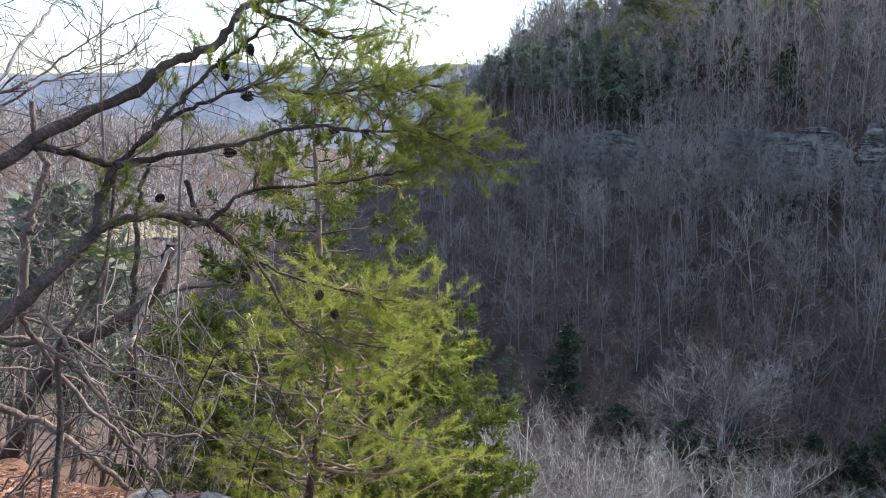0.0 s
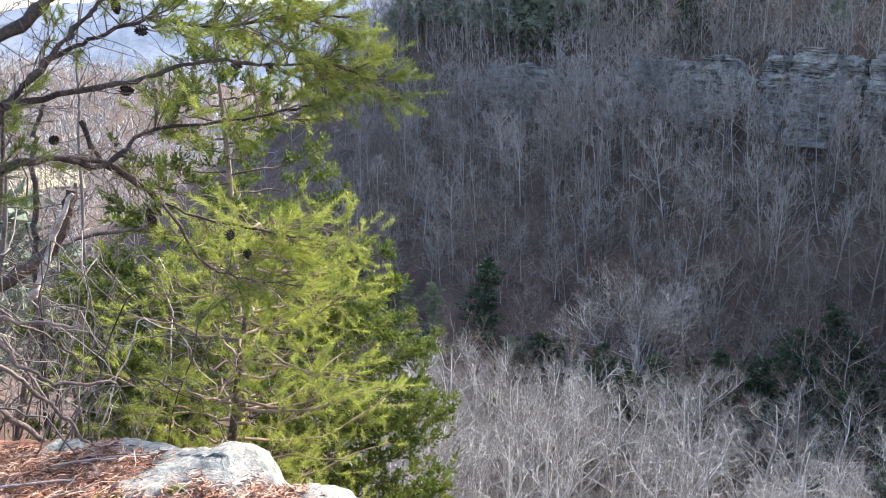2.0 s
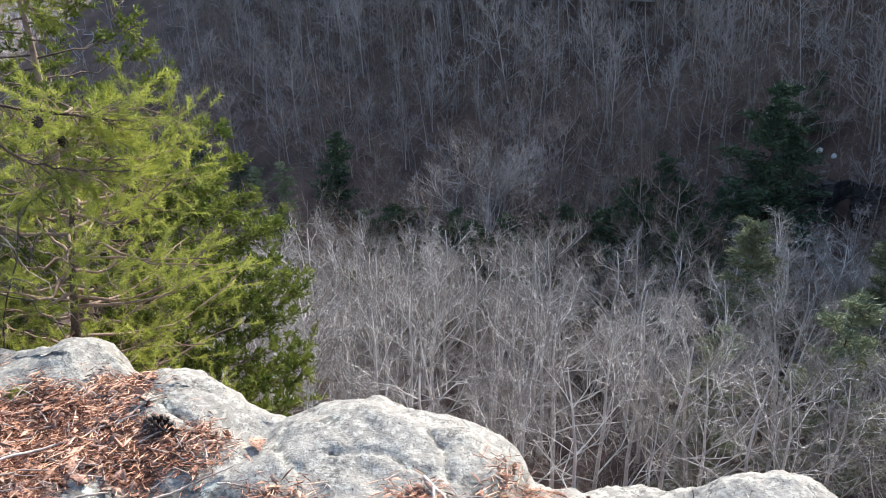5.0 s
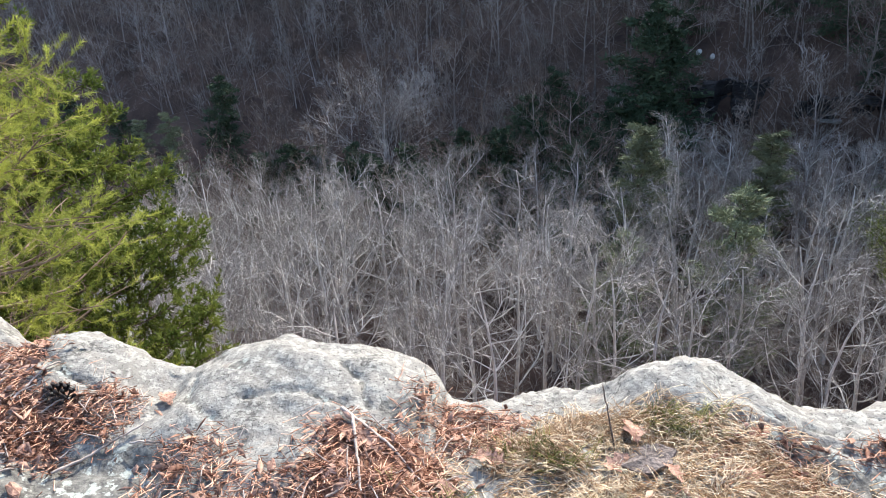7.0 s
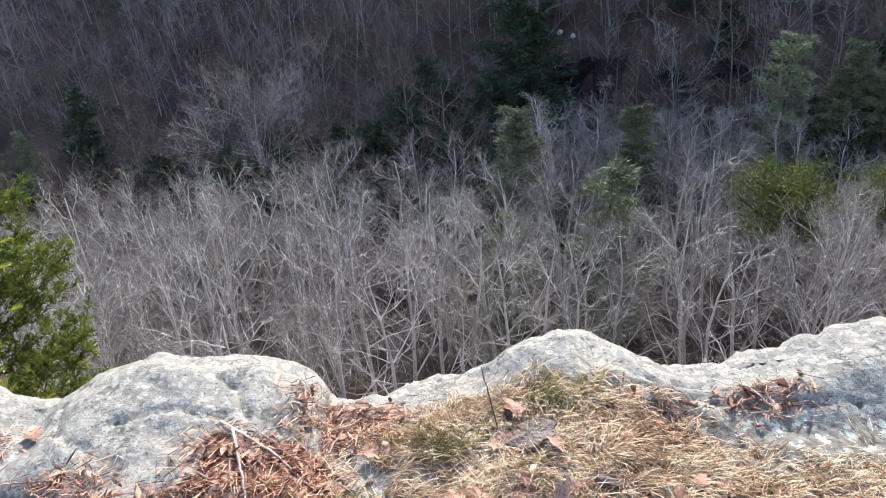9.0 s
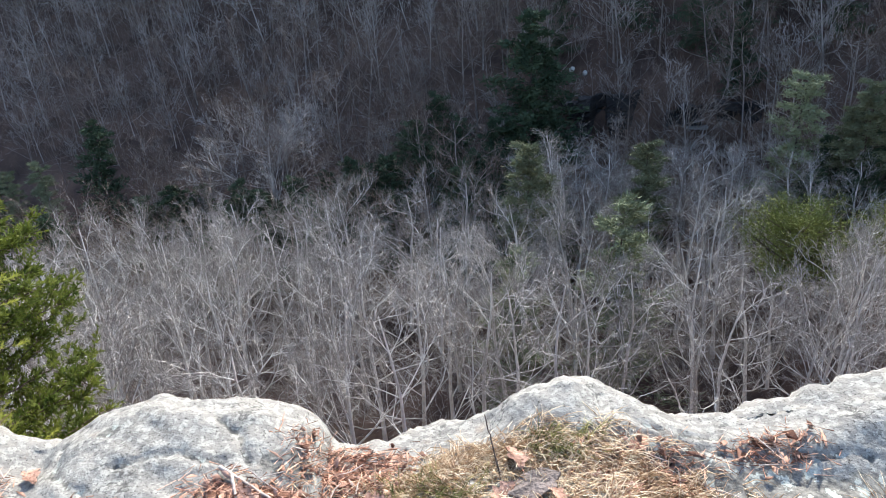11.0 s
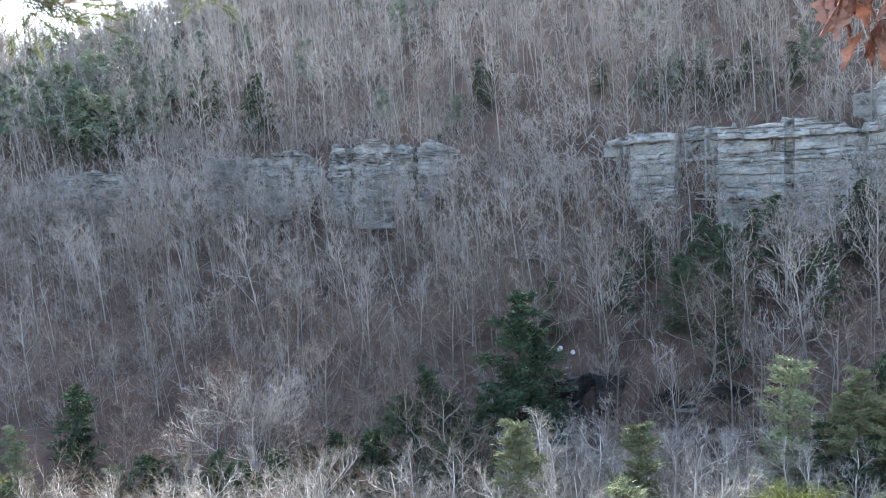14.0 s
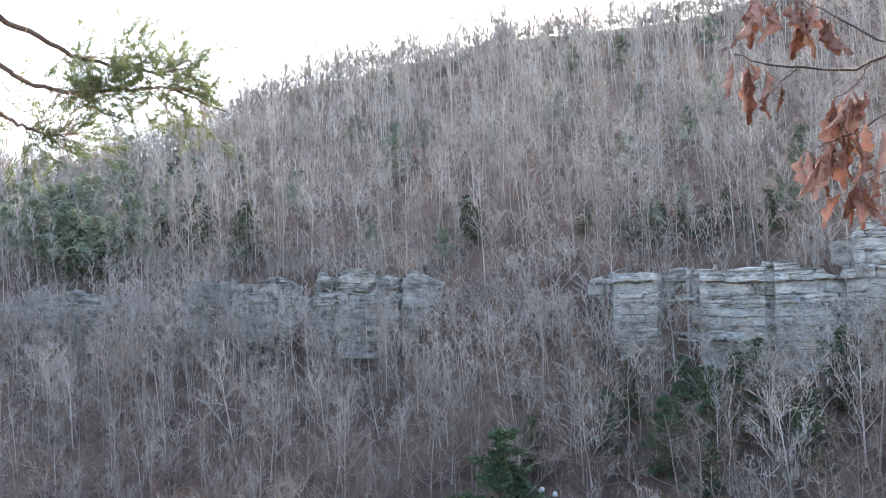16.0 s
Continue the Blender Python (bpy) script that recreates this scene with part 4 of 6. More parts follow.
def cliff(label, u_lo, u_hi, z_lo, z_hi, seed, at=86.6, mat=CLIFF_WALL):
    """A sheer wall of thin beds with buttresses, clefts and ledges, and loose slabs on it."""
    rng = np.random.default_rng(seed)
    ob = tagged(new("cliff"), label, "cliff", kind="structure")
    us = np.arange(u_lo - 2.5, u_hi + 2.5, 0.2)
    zs = np.arange(z_lo - 1.5, z_hi + 0.1, 0.11)
    edges = np.cumsum(rng.choice([0.2, 0.3, 0.45, 0.6, 0.9, 1.3], 60)) + z_lo - 1.6
    bed_out = np.append(0, rng.normal(0, 0.1, 60) + 0.6 * (rng.random(60) < 0.1))

    def face(u, z):
        wavy = z + 0.12 * np.sin(u * 0.35 + seed) + 0.05 * np.sin(u * 1.9)
        bed = np.searchsorted(edges, wavy)
        near = np.min(np.abs(wavy[..., None] - edges), -1)
        joint = np.sin(u * 0.9 + 2.1 * np.sin(bed * 1.7) + 0.5 * np.sin(u * 0.31))
        out = bed_out[bed] * (0.6 + 0.4 * np.sin(u * 0.5 + bed)) - 0.22 * (near < 0.06) - 0.35 * (joint > 0.97)
        out = out + 0.5 * np.sin(u * 0.33 + seed) + 0.2 * np.sin(u * 1.3 + 2 * seed) + 0.08 * np.sin(u * 4.1 + bed * 2)
        cleft = np.sin(u * 0.29 + seed * 1.7)
        out = out - 2.0 * step(0.9, 0.95, cleft) - 1.1 * step(0.9, 0.95, np.sin(u * 0.83 + 1.4 * seed + 0.8 * np.sin(u * 0.21)))
        ends = step(u_lo + 2.5, u_lo - 2.5, u) + step(u_hi - 2.5, u_hi + 2.5, u)
        return at - 1.6 * waves(u, at * 0.3, 13, 2.0) - out + 3.0 * ends + 0.03 * (z - z_lo)

    U, Z = np.meshgrid(us, zs)
    top = z_hi - 0.8 + 0.15 * np.sin(U * 0.33 + seed) + 0.12 * np.sin(U * 1.1) + 0.3 * np.sign(np.sin(U * 0.71 + seed + 0.8 * np.sin(U * 0.23))) - 0.5 * step(0.75, 0.8, np.sin(U * 0.47 + 2 * seed)) - 1.6 * (step(u_lo + 1.5, u_lo - 2.5, U) + step(u_hi - 1.5, u_hi + 2.5, U))
    over = np.clip(Z - top, 0, None)
    S = face(U, np.minimum(Z, top)) + over * 2.5 + rng.normal(0, 0.035, U.shape)
    Zc = np.minimum(Z, top) - 0.4 * over
    g = Geo()
    idx = np.arange(U.size).reshape(U.shape)
    g.add(np.stack([0.447 * S + 0.894 * U, 0.894 * S - 0.447 * U, Zc], -1).reshape(-1, 3), np.stack([idx[:-1, :-1], idx[:-1, 1:], idx[1:, 1:], idx[1:, :-1]], -1).reshape(-1, 4))
    part("rock_face", g.mesh("rock_face", mat, False), ob)
    for _ in range(int((u_hi - u_lo) * 0.9)):
        c, z = rng.uniform(u_lo + 2, u_hi - 2), rng.uniform(z_lo, z_hi - 1.6)
        w, h = rng.uniform(0.7, 2.6), rng.choice([0.2, 0.3, 0.45])
        s_mid = float(face(np.array([c]), np.array([z]))[0]) + 0.55
        b = new("stone", block_meshes[int(rng.integers(len(block_meshes)))])
        b.matrix_basis = pose(0.447 * s_mid + 0.894 * c, 0.894 * s_mid - 0.447 * c, z, rng.normal(0, 2), rng.normal(0, 1.5), -26.6 + rng.normal(0, 5)) @ Matrix.Diagonal((w, 1.6, h, 1))
        b.parent = ob
    return ob


cliff("weathered grey layered sandstone cliff behind bare trees", -108, -91, -5.5, 3.6, 1)
cliff("dark clefted sandstone outcrop behind bare trees", -75, -60, -4.5, 4.9, 2)
cliff("grey layered sandstone cliff with dark clefts", -57, -41, -4.0, 5.7, 5)
cliff("low overhanging rock bank above the valley floor, its shade painted dark", -23, -4, -22, -16.3, 7, 67.6, SHADED_ROCK)
cliff("broad grey layered sandstone cliff on the hillside", -19, 7, -7.0, 5.6, 3)
cliff("high pale block of layered sandstone cliff", 5.6, 24, 1.0, 9.6, 4)

# ---------------------------------------------------------------- the ledge
EDGE_X = [-5.4, -4.2, -3.44, -3.05, -2.81, -2.55, -2.4, -2.23, -2.12, -2.02, -1.94, -1.88, -1.8, -1.68, -1.55, -1.42, -1.29, -1.25, -1.14, -1.06, -0.94, -0.73, -0.57, -0.43, -0.39, -0.34, -0.13, 0.03, 0.18, 0.28, 0.36, 0.48, 0.65, 0.82, 0.91, 1.02, 1.2, 1.37, 1.57, 2.2, 3.6]
EDGE_Z = [-0.4, -0.3, -0.2, -0.1, 0.0, 0.035, 0.065, 0.11, 0.1, 0.05, 0.01, 0.02, 0.06, 0.06, 0.01, -0.03, -0.065, -0.04, -0.005, 0.015, 0.04, 0.055, 0.02, -0.03, -0.07, -0.135, -0.16, -0.17, -0.13, -0.04, 0.0, 0.018, -0.05, -0.115, -0.14, -0.14, -0.115, -0.1, -0.06, 0.0, 0.1]


def ledge_edge(x):
    return 2.3 + 0.03 * np.sin(x * 5.1) + 0.02 * np.sin(x * 11.3 + 1)


def ledge_top(x, y):
    x, y = np.asarray(x, float), np.asarray(y, float)
    ze = np.interp(x, EDGE_X, EDGE_Z)
    broad = sum(np.interp(x + d, EDGE_X, EDGE_Z) for d in np.linspace(-0.35, 0.35, 15)) / 15
    ye = ledge_edge(x)
    # how far the raised rim reaches back
    back = np.interp(x, [-3.0, -2.0, -1.2, -0.4, 0.0, 0.2, 0.9, 1.2, 2.0], [0.5, 0.5, 0.72, 0.72, 0.4, 0.3, 0.36, 0.5, 0.6])
    w = step(1.0, 0.0, (ye - y) / back)
    z = (broad * 0.5 - 0.03) * (1 - w) + ze * w
    # the raised boulder right of the notch ends in a step
    block = step(-1.28, -1.1, x) * step(-0.34, -0.4, x) * step(0.75, 0.55, ye - y)
    z = z + 0.03 * block * step(0.0, 0.12, ye - y)
    z = z - 0.1 * step(0.45, 0.75, x) * step(2.14, 1.9, y) - 0.05 * step(-1.02, -1.2, x) * step(-1.75, -1.5, x) * step(1.9, 1.75, y)
    swell = 0.5 * step(0.1, 0.4, x) * step(1.5, 0.7, x) * np.exp(-((y - 1.75) / 0.28) ** 2)
    z = z + 0.05 * swell
    z = z - 0.45 * step(0.7, -1.4, y) - 0.5 * step(2.4, 3.6, x) - 0.3 * step(-4.4, -5.4, x)
    z = z + 0.012 * waves(x, y, 0.16, 1.0) + 0.006 * waves(x, y, 0.06, 3.0)
    return z


lx = np.concatenate([np.arange(-5.4, -3.4, 0.03), np.arange(-3.4, 1.9, 0.013), np.arange(1.9, 3.6, 0.03)])
v_in = np.concatenate([np.linspace(-1.6, 1.2, 12), np.linspace(1.24, 2.285, 78)])
roll_y = np.array([0.0, 0.02, 0.045, 0.07, 0.095, 0.115, 0.13, 0.14, 0.16, 0.12, 0.2, 0.15, 0.3, 0.0])
roll_z = np.array([0.0, -0.004, -0.016, -0.035, -0.065, -0.11, -0.17, -0.3, -0.5, -0.8, -1.4, -3, -8, -23])
cols = []
for x in lx:
    ye = float(ledge_edge(x))
    ys = np.concatenate([v_in + (ye - 2.3) * step(0.8, 2.2, v_in), ye + roll_y])
    zs = np.concatenate([ledge_top(x, ys[: len(v_in)]), float(ledge_top(x, ye)) + roll_z])
    cols.append(np.column_stack([np.full(len(ys), x), ys, zs]))
P = np.array(cols)
flat = P.reshape(-1, 3)
rough = np.array([noise.fractal(Vector(p) * 4.0, 0.8, 2.0, 5) for p in flat])
chips = np.array([noise.fractal(Vector(p * (14, 14, 9)), 0.7, 2.0, 4) for p in flat])
creases = np.array([noise.ridged_multi_fractal(Vector(p * (3.2, 5.5, 3)), 1.0, 2.1, 3, 1.0, 2.0) for p in flat])
rough -= rough.mean()
flat[:, 2] += 0.009 * rough + 0.005 * chips - 0.012 - 0.007 * np.clip(creases - 1.35, 0, 1)
CRACKS = [[(-0.97, 2.0), (-0.89, 2.02), (-0.78, 2.03), (-0.64, 1.98)], [(-1.22, 2.2), (-1.2, 2.06), (-1.1, 1.95), (-1.02, 1.88)],
          [(-2.3, 2.05), (-2.1, 2.12), (-1.9, 2.08)], [(-1.97, 2.27), (-1.86, 2.2), (-1.74, 2.17), (-1.64, 2.1), (-1.5, 2.08)], [(0.5, 2.1), (0.8, 2.08), (1.05, 2.04), (1.4, 2.0)], [(0.62, 2.2), (0.75, 2.12), (0.95, 2.14)], [(-0.7, 2.2), (-0.6, 2.1), (-0.56, 2.0)]]
crack = np.zeros(len(flat))
for pts in CRACKS:
    for (x0, y0), (x1, y1) in zip(pts[:-1], pts[1:]):
        q = np.clip(((flat[:, 0] - x0) * (x1 - x0) + (flat[:, 1] - y0) * (y1 - y0)) / ((x1 - x0) ** 2 + (y1 - y0) ** 2), 0, 1)
        off = np.hypot(flat[:, 0] - x0 - q * (x1 - x0) + 0.02 * rough, flat[:, 1] - y0 - q * (y1 - y0) + 0.02 * chips)
        crack = np.maximum(crack, np.exp(-((off / 0.011) ** 2)))
flat[:, 2] -= 0.02 * crack
flat[:, 1] += np.where(flat[:, 1] > 2.25, 0.05 * rough, 0)
g = Geo()
idx = np.arange(len(flat)).reshape(P.shape[:2])
g.add(flat, np.stack([idx[:-1, :-1], idx[1:, :-1], idx[1:, 1:], idx[:-1, 1:]], -1).reshape(-1, 4))
me = g.mesh("rock_ledge", LICHEN_ROCK)
# weathered stains, plus painted shade at the boulder's stepped notch (-0.36, 2.17)
blots = [(-1.33, 1.75, 0.25, 0.1), (-1.2, 1.68, 0.3, 0.1), (-1.45, 1.65, 0.3, 0.1), (-1.04, 2.17, 0.045, 0.03), (-0.44, 2.01, 0.09, 0.05), (-0.36, 2.17, 0.05, 0.05), (0.32, 2.1, 0.07, 0.04), (0.45, 2.07, 0.13, 0.055), (0.62, 2.01, 0.15, 0.065), (0.78, 1.96, 0.18, 0.08), (0.97, 1.92, 0.2, 0.09), (1.14, 1.88, 0.22, 0.1), (1.3, 1.85, 0.3, 0.12), (1.7, 1.9, 0.4, 0.1), (-1.72, 2.12, 0.1, 0.035), (2.4, 1.8, 0.8, 0.3)]
stain_shade = np.zeros(len(flat))
for x, y, a, b in blots:
    stain_shade = np.maximum(stain_shade, np.exp(-(((flat[:, 0] - x) / a) ** 2 + ((flat[:, 1] - y) / b) ** 2)))
stain_shade = np.maximum(stain_shade, 0.8 * crack)
# the ledge front turns darker further below the rim
stain_shade = np.maximum(stain_shade, step(-0.35, -1.2, flat[:, 2]) * 0.55)
BEDS = [(-3.9, -2.45, 1.4, 2.2, 6.0), (-2.5, -2.2, 1.35, 1.93, 2.6), (-2.25, -1.75, 1.4, 2.1, 4.2), (-2.0, -1.78, 2.05, 2.25, 0.9), (-1.8, -1.5, 1.75, 2.02, 1.5), (-1.5, -1.38, 1.85, 2.1, 0.4), (-1.75, -1.2, 1.35, 1.55, 0.4), (-1.2, -0.95, 1.6, 1.84, 0.35), (-0.95, -0.6, 1.5, 1.72, 0.6), (-0.7, -0.28, 1.5, 1.92, 1.7), (-0.42, -0.1, 1.95, 2.2, 1.0), (-0.45, 1.3, 1.3, 1.72, 0.9), (0.5, 0.82, 1.86, 2.06, 0.6), (0.95, 1.2, 2.0, 2.1, 0.25), (-5.3, -3.3, 1.1, 2.3, 4.0)]
duff = np.zeros(len(flat))
for x0, x1, y0, y1, heavy in BEDS:
    y1 = 2.7 if x1 < -2.3 and y1 > 2.2 else y1
    inside = step(x0 - 0.05, x0 + 0.1, flat[:, 0]) * step(x1 + 0.05, x1 - 0.1, flat[:, 0]) * step(y0 - 0.05, y0 + 0.08, flat[:, 1]) * step(y1 + 0.04, y1 - 0.06, flat[:, 1])
    duff = np.maximum(duff, inside * (0.95 if heavy > 1.4 else 0.45))
for key, values in (("stain_shade", stain_shade), ("duff", duff)):
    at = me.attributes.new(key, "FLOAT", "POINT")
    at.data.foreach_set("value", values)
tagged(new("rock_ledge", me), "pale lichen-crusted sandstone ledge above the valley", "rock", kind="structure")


from mathutils.bvhtree import BVHTree

ledge_tree = BVHTree.FromPolygons([Vector(p) for p in flat], [tuple(f) for f in g.f[0].tolist()])


def on_ledge(x, y):
    hit = ledge_tree.ray_cast(Vector((x, y, 3.0)), Vector((0, 0, -1)))[0]
    return float(hit.z) if hit else float(ledge_top(x, y))


def rest_on(x, y, lift, tilt, pitch, turn, k):
    """A thing lying flush on the rock at this spot."""
    normal = ledge_tree.ray_cast(Vector((x, y, 3.0)), Vector((0, 0, -1)))[1] or Vector((0, 0, 1))
    if normal.z < 0:
        normal = -normal
    if normal.z < 0.8:
        normal = Vector((0, -0.3, 1)).normalized()
    lay = Vector((0, 0, 1)).rotation_difference(normal).to_matrix().to_4x4()
    return Matrix.Translation((x, y, on_ledge(x, y) + lift)) @ lay @ pose(0, 0, 0, tilt, pitch, turn) @ Matrix.Diagonal((k, k, k, 1))


# pine needle litter and crumbled leaves, in the hollows of the rock
weights = np.array([bed[4] for bed in BEDS])


def hollow_spot(rng):
    x0, x1, y0, y1, _ = BEDS[int(rng.choice(len(BEDS), p=weights / weights.sum()))]
    return rng.uniform(x0, x1) + rng.normal(0, 0.04), min(rng.uniform(y0, y1) + rng.normal(0, 0.03), 2.27)


rng = np.random.default_rng(21)
needles, bits = Geo(), Geo()
for i in range(22000):
    x, y = hollow_spot(rng)
    z = on_ledge(x, y) + rng.uniform(0, 0.022)
    a, tip, ln = rng.uniform(0, 6.28), rng.normal(0, 0.07), rng.uniform(0.03, 0.085)
    d = np.array([math.cos(a) * math.cos(tip), math.sin(a) * math.cos(tip), math.sin(tip)]) * ln / 2
    needles.spikes([(x, y, z) - d], [(x, y, z) + d], rng.uniform(0.0011, 0.0022), 3)
tagged(new("pine_needles", needles.mesh("pine_needles", DRY_NEEDLE)), "rust-brown fallen pine needles lying on the rock", "pine needles", kind="stuff")
for i in range(3400):
    x, y = hollow_spot(rng)
    z = on_ledge(x, y) + rng.uniform(0.003, 0.02)
    a, w, ln = rng.uniform(0, 6.28), rng.uniform(0.003, 0.013), rng.uniform(0.008, 0.038)
    e1 = np.array([math.cos(a), math.sin(a), rng.normal(0, 0.3)]) * ln
    e2 = np.array([-math.sin(a), math.cos(a), rng.normal(0, 0.5)]) * w
    c = np.array([x, y, z])
    lift = np.array([0, 0, 0.004])
    bits.add([c - e1, c + e2 * 0.9 + lift, c + e1, c - e2 + lift, c - e1 * 0.9 - lift, c - lift], [(0, 1, 2), (0, 2, 3), (4, 2, 1), (4, 3, 2)])
tagged(new("leaf_crumbs", bits.mesh("leaf_crumbs", DRY_LEAF)), "crumbled brown leaf and bark fragments among the needles", "leaf litter", kind="stuff")


sticks = Geo()
for i in range(420):
    x, y = hollow_spot(rng)
    a, ln, w = rng.uniform(0, 6.28), rng.uniform(0.03, 0.12), rng.uniform(0.0012, 0.003)
    p = np.array([(x + math.cos(a) * q * ln, y + math.sin(a) * q * ln + rng.normal(0, 0.004), 0) for q in (-0.5, 0, 0.5)])
    p[:, 2] = [on_ledge(px, min(py, 2.28)) + 0.014 + rng.uniform(0, 0.012) for px, py in p[:, :2]]
    sticks.line(p, [w, w * 0.9, w * 0.6], 4)
tagged(new("twig_litter", sticks.mesh("twig_litter", PALE_STICK)), "small pale broken twigs strewn over the litter", "twigs", kind="stuff")


# ---------------------------------------------------------------- leaves
def leaf_mesh(seed, mat, lobes=4, length=0.13, width=0.04, curl=0.03, folds=(0.05, 0.25)):
    """A lobed oak leaf with a raised midrib, curled as it dried."""
    rng = np.random.default_rng(seed)
    n = 25
    t = np.linspace(0, 1, n)
    half = width * np.sin(np.pi * np.clip(t * 0.96 + 0.02, 0, 1)) ** 0.7 * (0.78 + 0.26 * np.cos(t * lobes * 2 * np.pi + rng.uniform(0, 1)))
    bend = curl * np.sin(t * np.pi * rng.uniform(0.8, 1.4) + rng.uniform(0, 2))
    twist = rng.uniform(-0.6, 0.6) * t
    fold = rng.uniform(*folds)
    rows = []
    for sgn in (-1, -0.5, 0, 0.5, 1):
        shut = math.cos(min(fold, 1.3))
        dy, dz = sgn * half * shut, abs(sgn) ** 1.5 * half * fold
        rows.append(np.column_stack([t * length, dy * np.cos(twist) - dz * np.sin(twist), bend + dy * np.sin(twist) + dz * np.cos(twist) + 0.002 * rng.normal(size=n)]))
    top = np.array(rows)
    v = np.concatenate([top.reshape(-1, 3), (top - (0, 0, 0.0009)).reshape(-1, 3)])
    idx = np.arange(5 * n).reshape(5, n)
    f = np.stack([idx[:-1, :-1], idx[1:, :-1], idx[1:, 1:], idx[:-1, 1:]], -1).reshape(-1, 4)
    g = Geo()
    g.add(v, np.concatenate([f, f[:, ::-1] + 5 * n]))
    g.line(np.array([(-0.03, 0, bend[0] + 0.004), (0, 0, bend[0])]), [0.0012, 0.0012], 3)
    return g.mesh("leaf", mat)


fallen = [leaf_mesh(100 + i, DRY_LEAF, 3 + i % 3, 0.11 + 0.01 * i, 0.035 + 0.004 * (i % 3), 0.011) for i in range(6)]
rng = np.random.default_rng(31)
spots = [(-1.24, 2.03), (0.26, 1.86), (0.28, 1.7), (0.36, 1.62), (0.22, 1.66), (-0.15, 1.72), (-0.1, 1.66), (0.57, 1.79), (0.85, 1.66), (0.02, 1.55), (0.5, 1.55), (-0.62, 1.88)]
spots += [(rng.uniform(-4.9, -2.6), rng.uniform(1.3, 2.28)) for _ in range(130)] + [hollow_spot(rng) for _ in range(34)]
for i, (x, y) in enumerate(spots):
    if abs(on_ledge(x - 0.04, y) - on_ledge(x + 0.04, y)) + abs(on_ledge(x, y - 0.04) - on_ledge(x, min(y + 0.04, 2.28))) > 0.05:
        continue
    ob = tagged(new("fallen_leaf", fallen[int(rng.integers(6))]), "curled brown fallen oak leaf on the rock", "leaf", "fallen leaves")
    k = rng.uniform(0.55, 0.95)
    ob.matrix_basis = rest_on(x, y, 0.003, rng.normal(0, 5), rng.normal(0, 4), rng.uniform(0, 360), k)

# ---------------------------------------------------------------- grass and twigs on the ledge
rng = np.random.default_rng(41)


def blades(name, label, mat, centres, count, height, lay, thick, lean=0.0):
    g = Geo()
    for _ in range(count // 7):
        cx, cy, a, b = centres[int(rng.integers(len(centres)))]
        x0, y0, way = cx + rng.normal(0, a), cy + rng.normal(0, b), rng.uniform(0, 6.28)
        if rng.random() < lean:
            way = rng.normal(-0.5, 0.5)
        for _ in range(7):
            x, y = x0 + rng.normal(0, 0.014), min(y0 + rng.normal(0, 0.014), 2.25)
            z = on_ledge(x, y) - 0.004
            ang, el, ln = way + rng.normal(0, 0.45), rng.uniform(lay, lay + 0.8), height * rng.uniform(0.5, 1.3)
            d = np.array([math.cos(ang) * math.cos(el), math.sin(ang) * math.cos(el), math.sin(el)])
            p0 = np.array([x, y, z])
            p1 = p0 + d * ln * 0.4
            p2 = p1 + unit(d + (0, 0, -rng.uniform(0.2, 0.6))) * ln * 0.3
            p3 = p2 + unit(d + (0, 0, -rng.uniform(0.6, 1.4))) * ln * 0.3
            for p in (p1, p2, p3):
                p[2] = max(p[2], on_ledge(p[0], min(p[1], 2.25)) + 0.004)
            w = thick * rng.uniform(0.7, 1.2)
            g.tubes([p0, p1], [p1, p2], [w, w * 0.9], [w * 0.9, w * 0.7], 3)
            g.spikes([p2], [p3], w * 0.7, 3)
    tagged(new(name, g.mesh(name, mat)), label, "grass", kind="stuff")


blades("dry_grass", "straw-coloured dead grass on the ledge", STRAW, [(-0.05, 1.95, 0.12, 0.07), (0.15, 2.04, 0.13, 0.05), (0.4, 2.03, 0.14, 0.05), (0.3, 1.86, 0.22, 0.09), (0.58, 1.92, 0.11, 0.06), (0.7, 1.8, 0.14, 0.06), (0.95, 1.68, 0.22, 0.06), (0.1, 1.72, 0.25, 0.07), (0.5, 1.7, 0.25, 0.07), (1.3, 1.68, 0.25, 0.07)], 8200, 0.105, 0.0, 0.0017, 0.35)
blades("green_grass", "clump of olive-green grass among dead blades", GREEN_BLADE, [(-0.06, 1.93, 0.05, 0.03), (0.04, 1.88, 0.05, 0.03), (0.46, 2.03, 0.05, 0.025), (0.39, 2.07, 0.04, 0.02), (-0.25, 1.66, 0.06, 0.03)], 520, 0.085, 0.45, 0.0016)


def stick(name, label, category, pts, r, mat=PALE_STICK, sides=6, wobble=0.0012, group=""):
    rr = np.random.default_rng(int(abs(pts[0][0]) * 1000) + 7)
    p = curve_points(pts, 6, wobble, rr)
    g = Geo()
    g.line(p, np.linspace(r, r * 0.55, len(p)), sides)
    return tagged(new(name, g.mesh(name, mat)), label, category, group)


def lying(x0, y0, x1, y1, r, bow=0.01):
    n = 4
    return [(x0 + (x1 - x0) * t, y0 + (y1 - y0) * t + bow * math.sin(3.1 * t), on_ledge(x0 + (x1 - x0) * t, y0 + (y1 - y0) * t) + r + 0.012) for t in np.linspace(0, 1, n)]


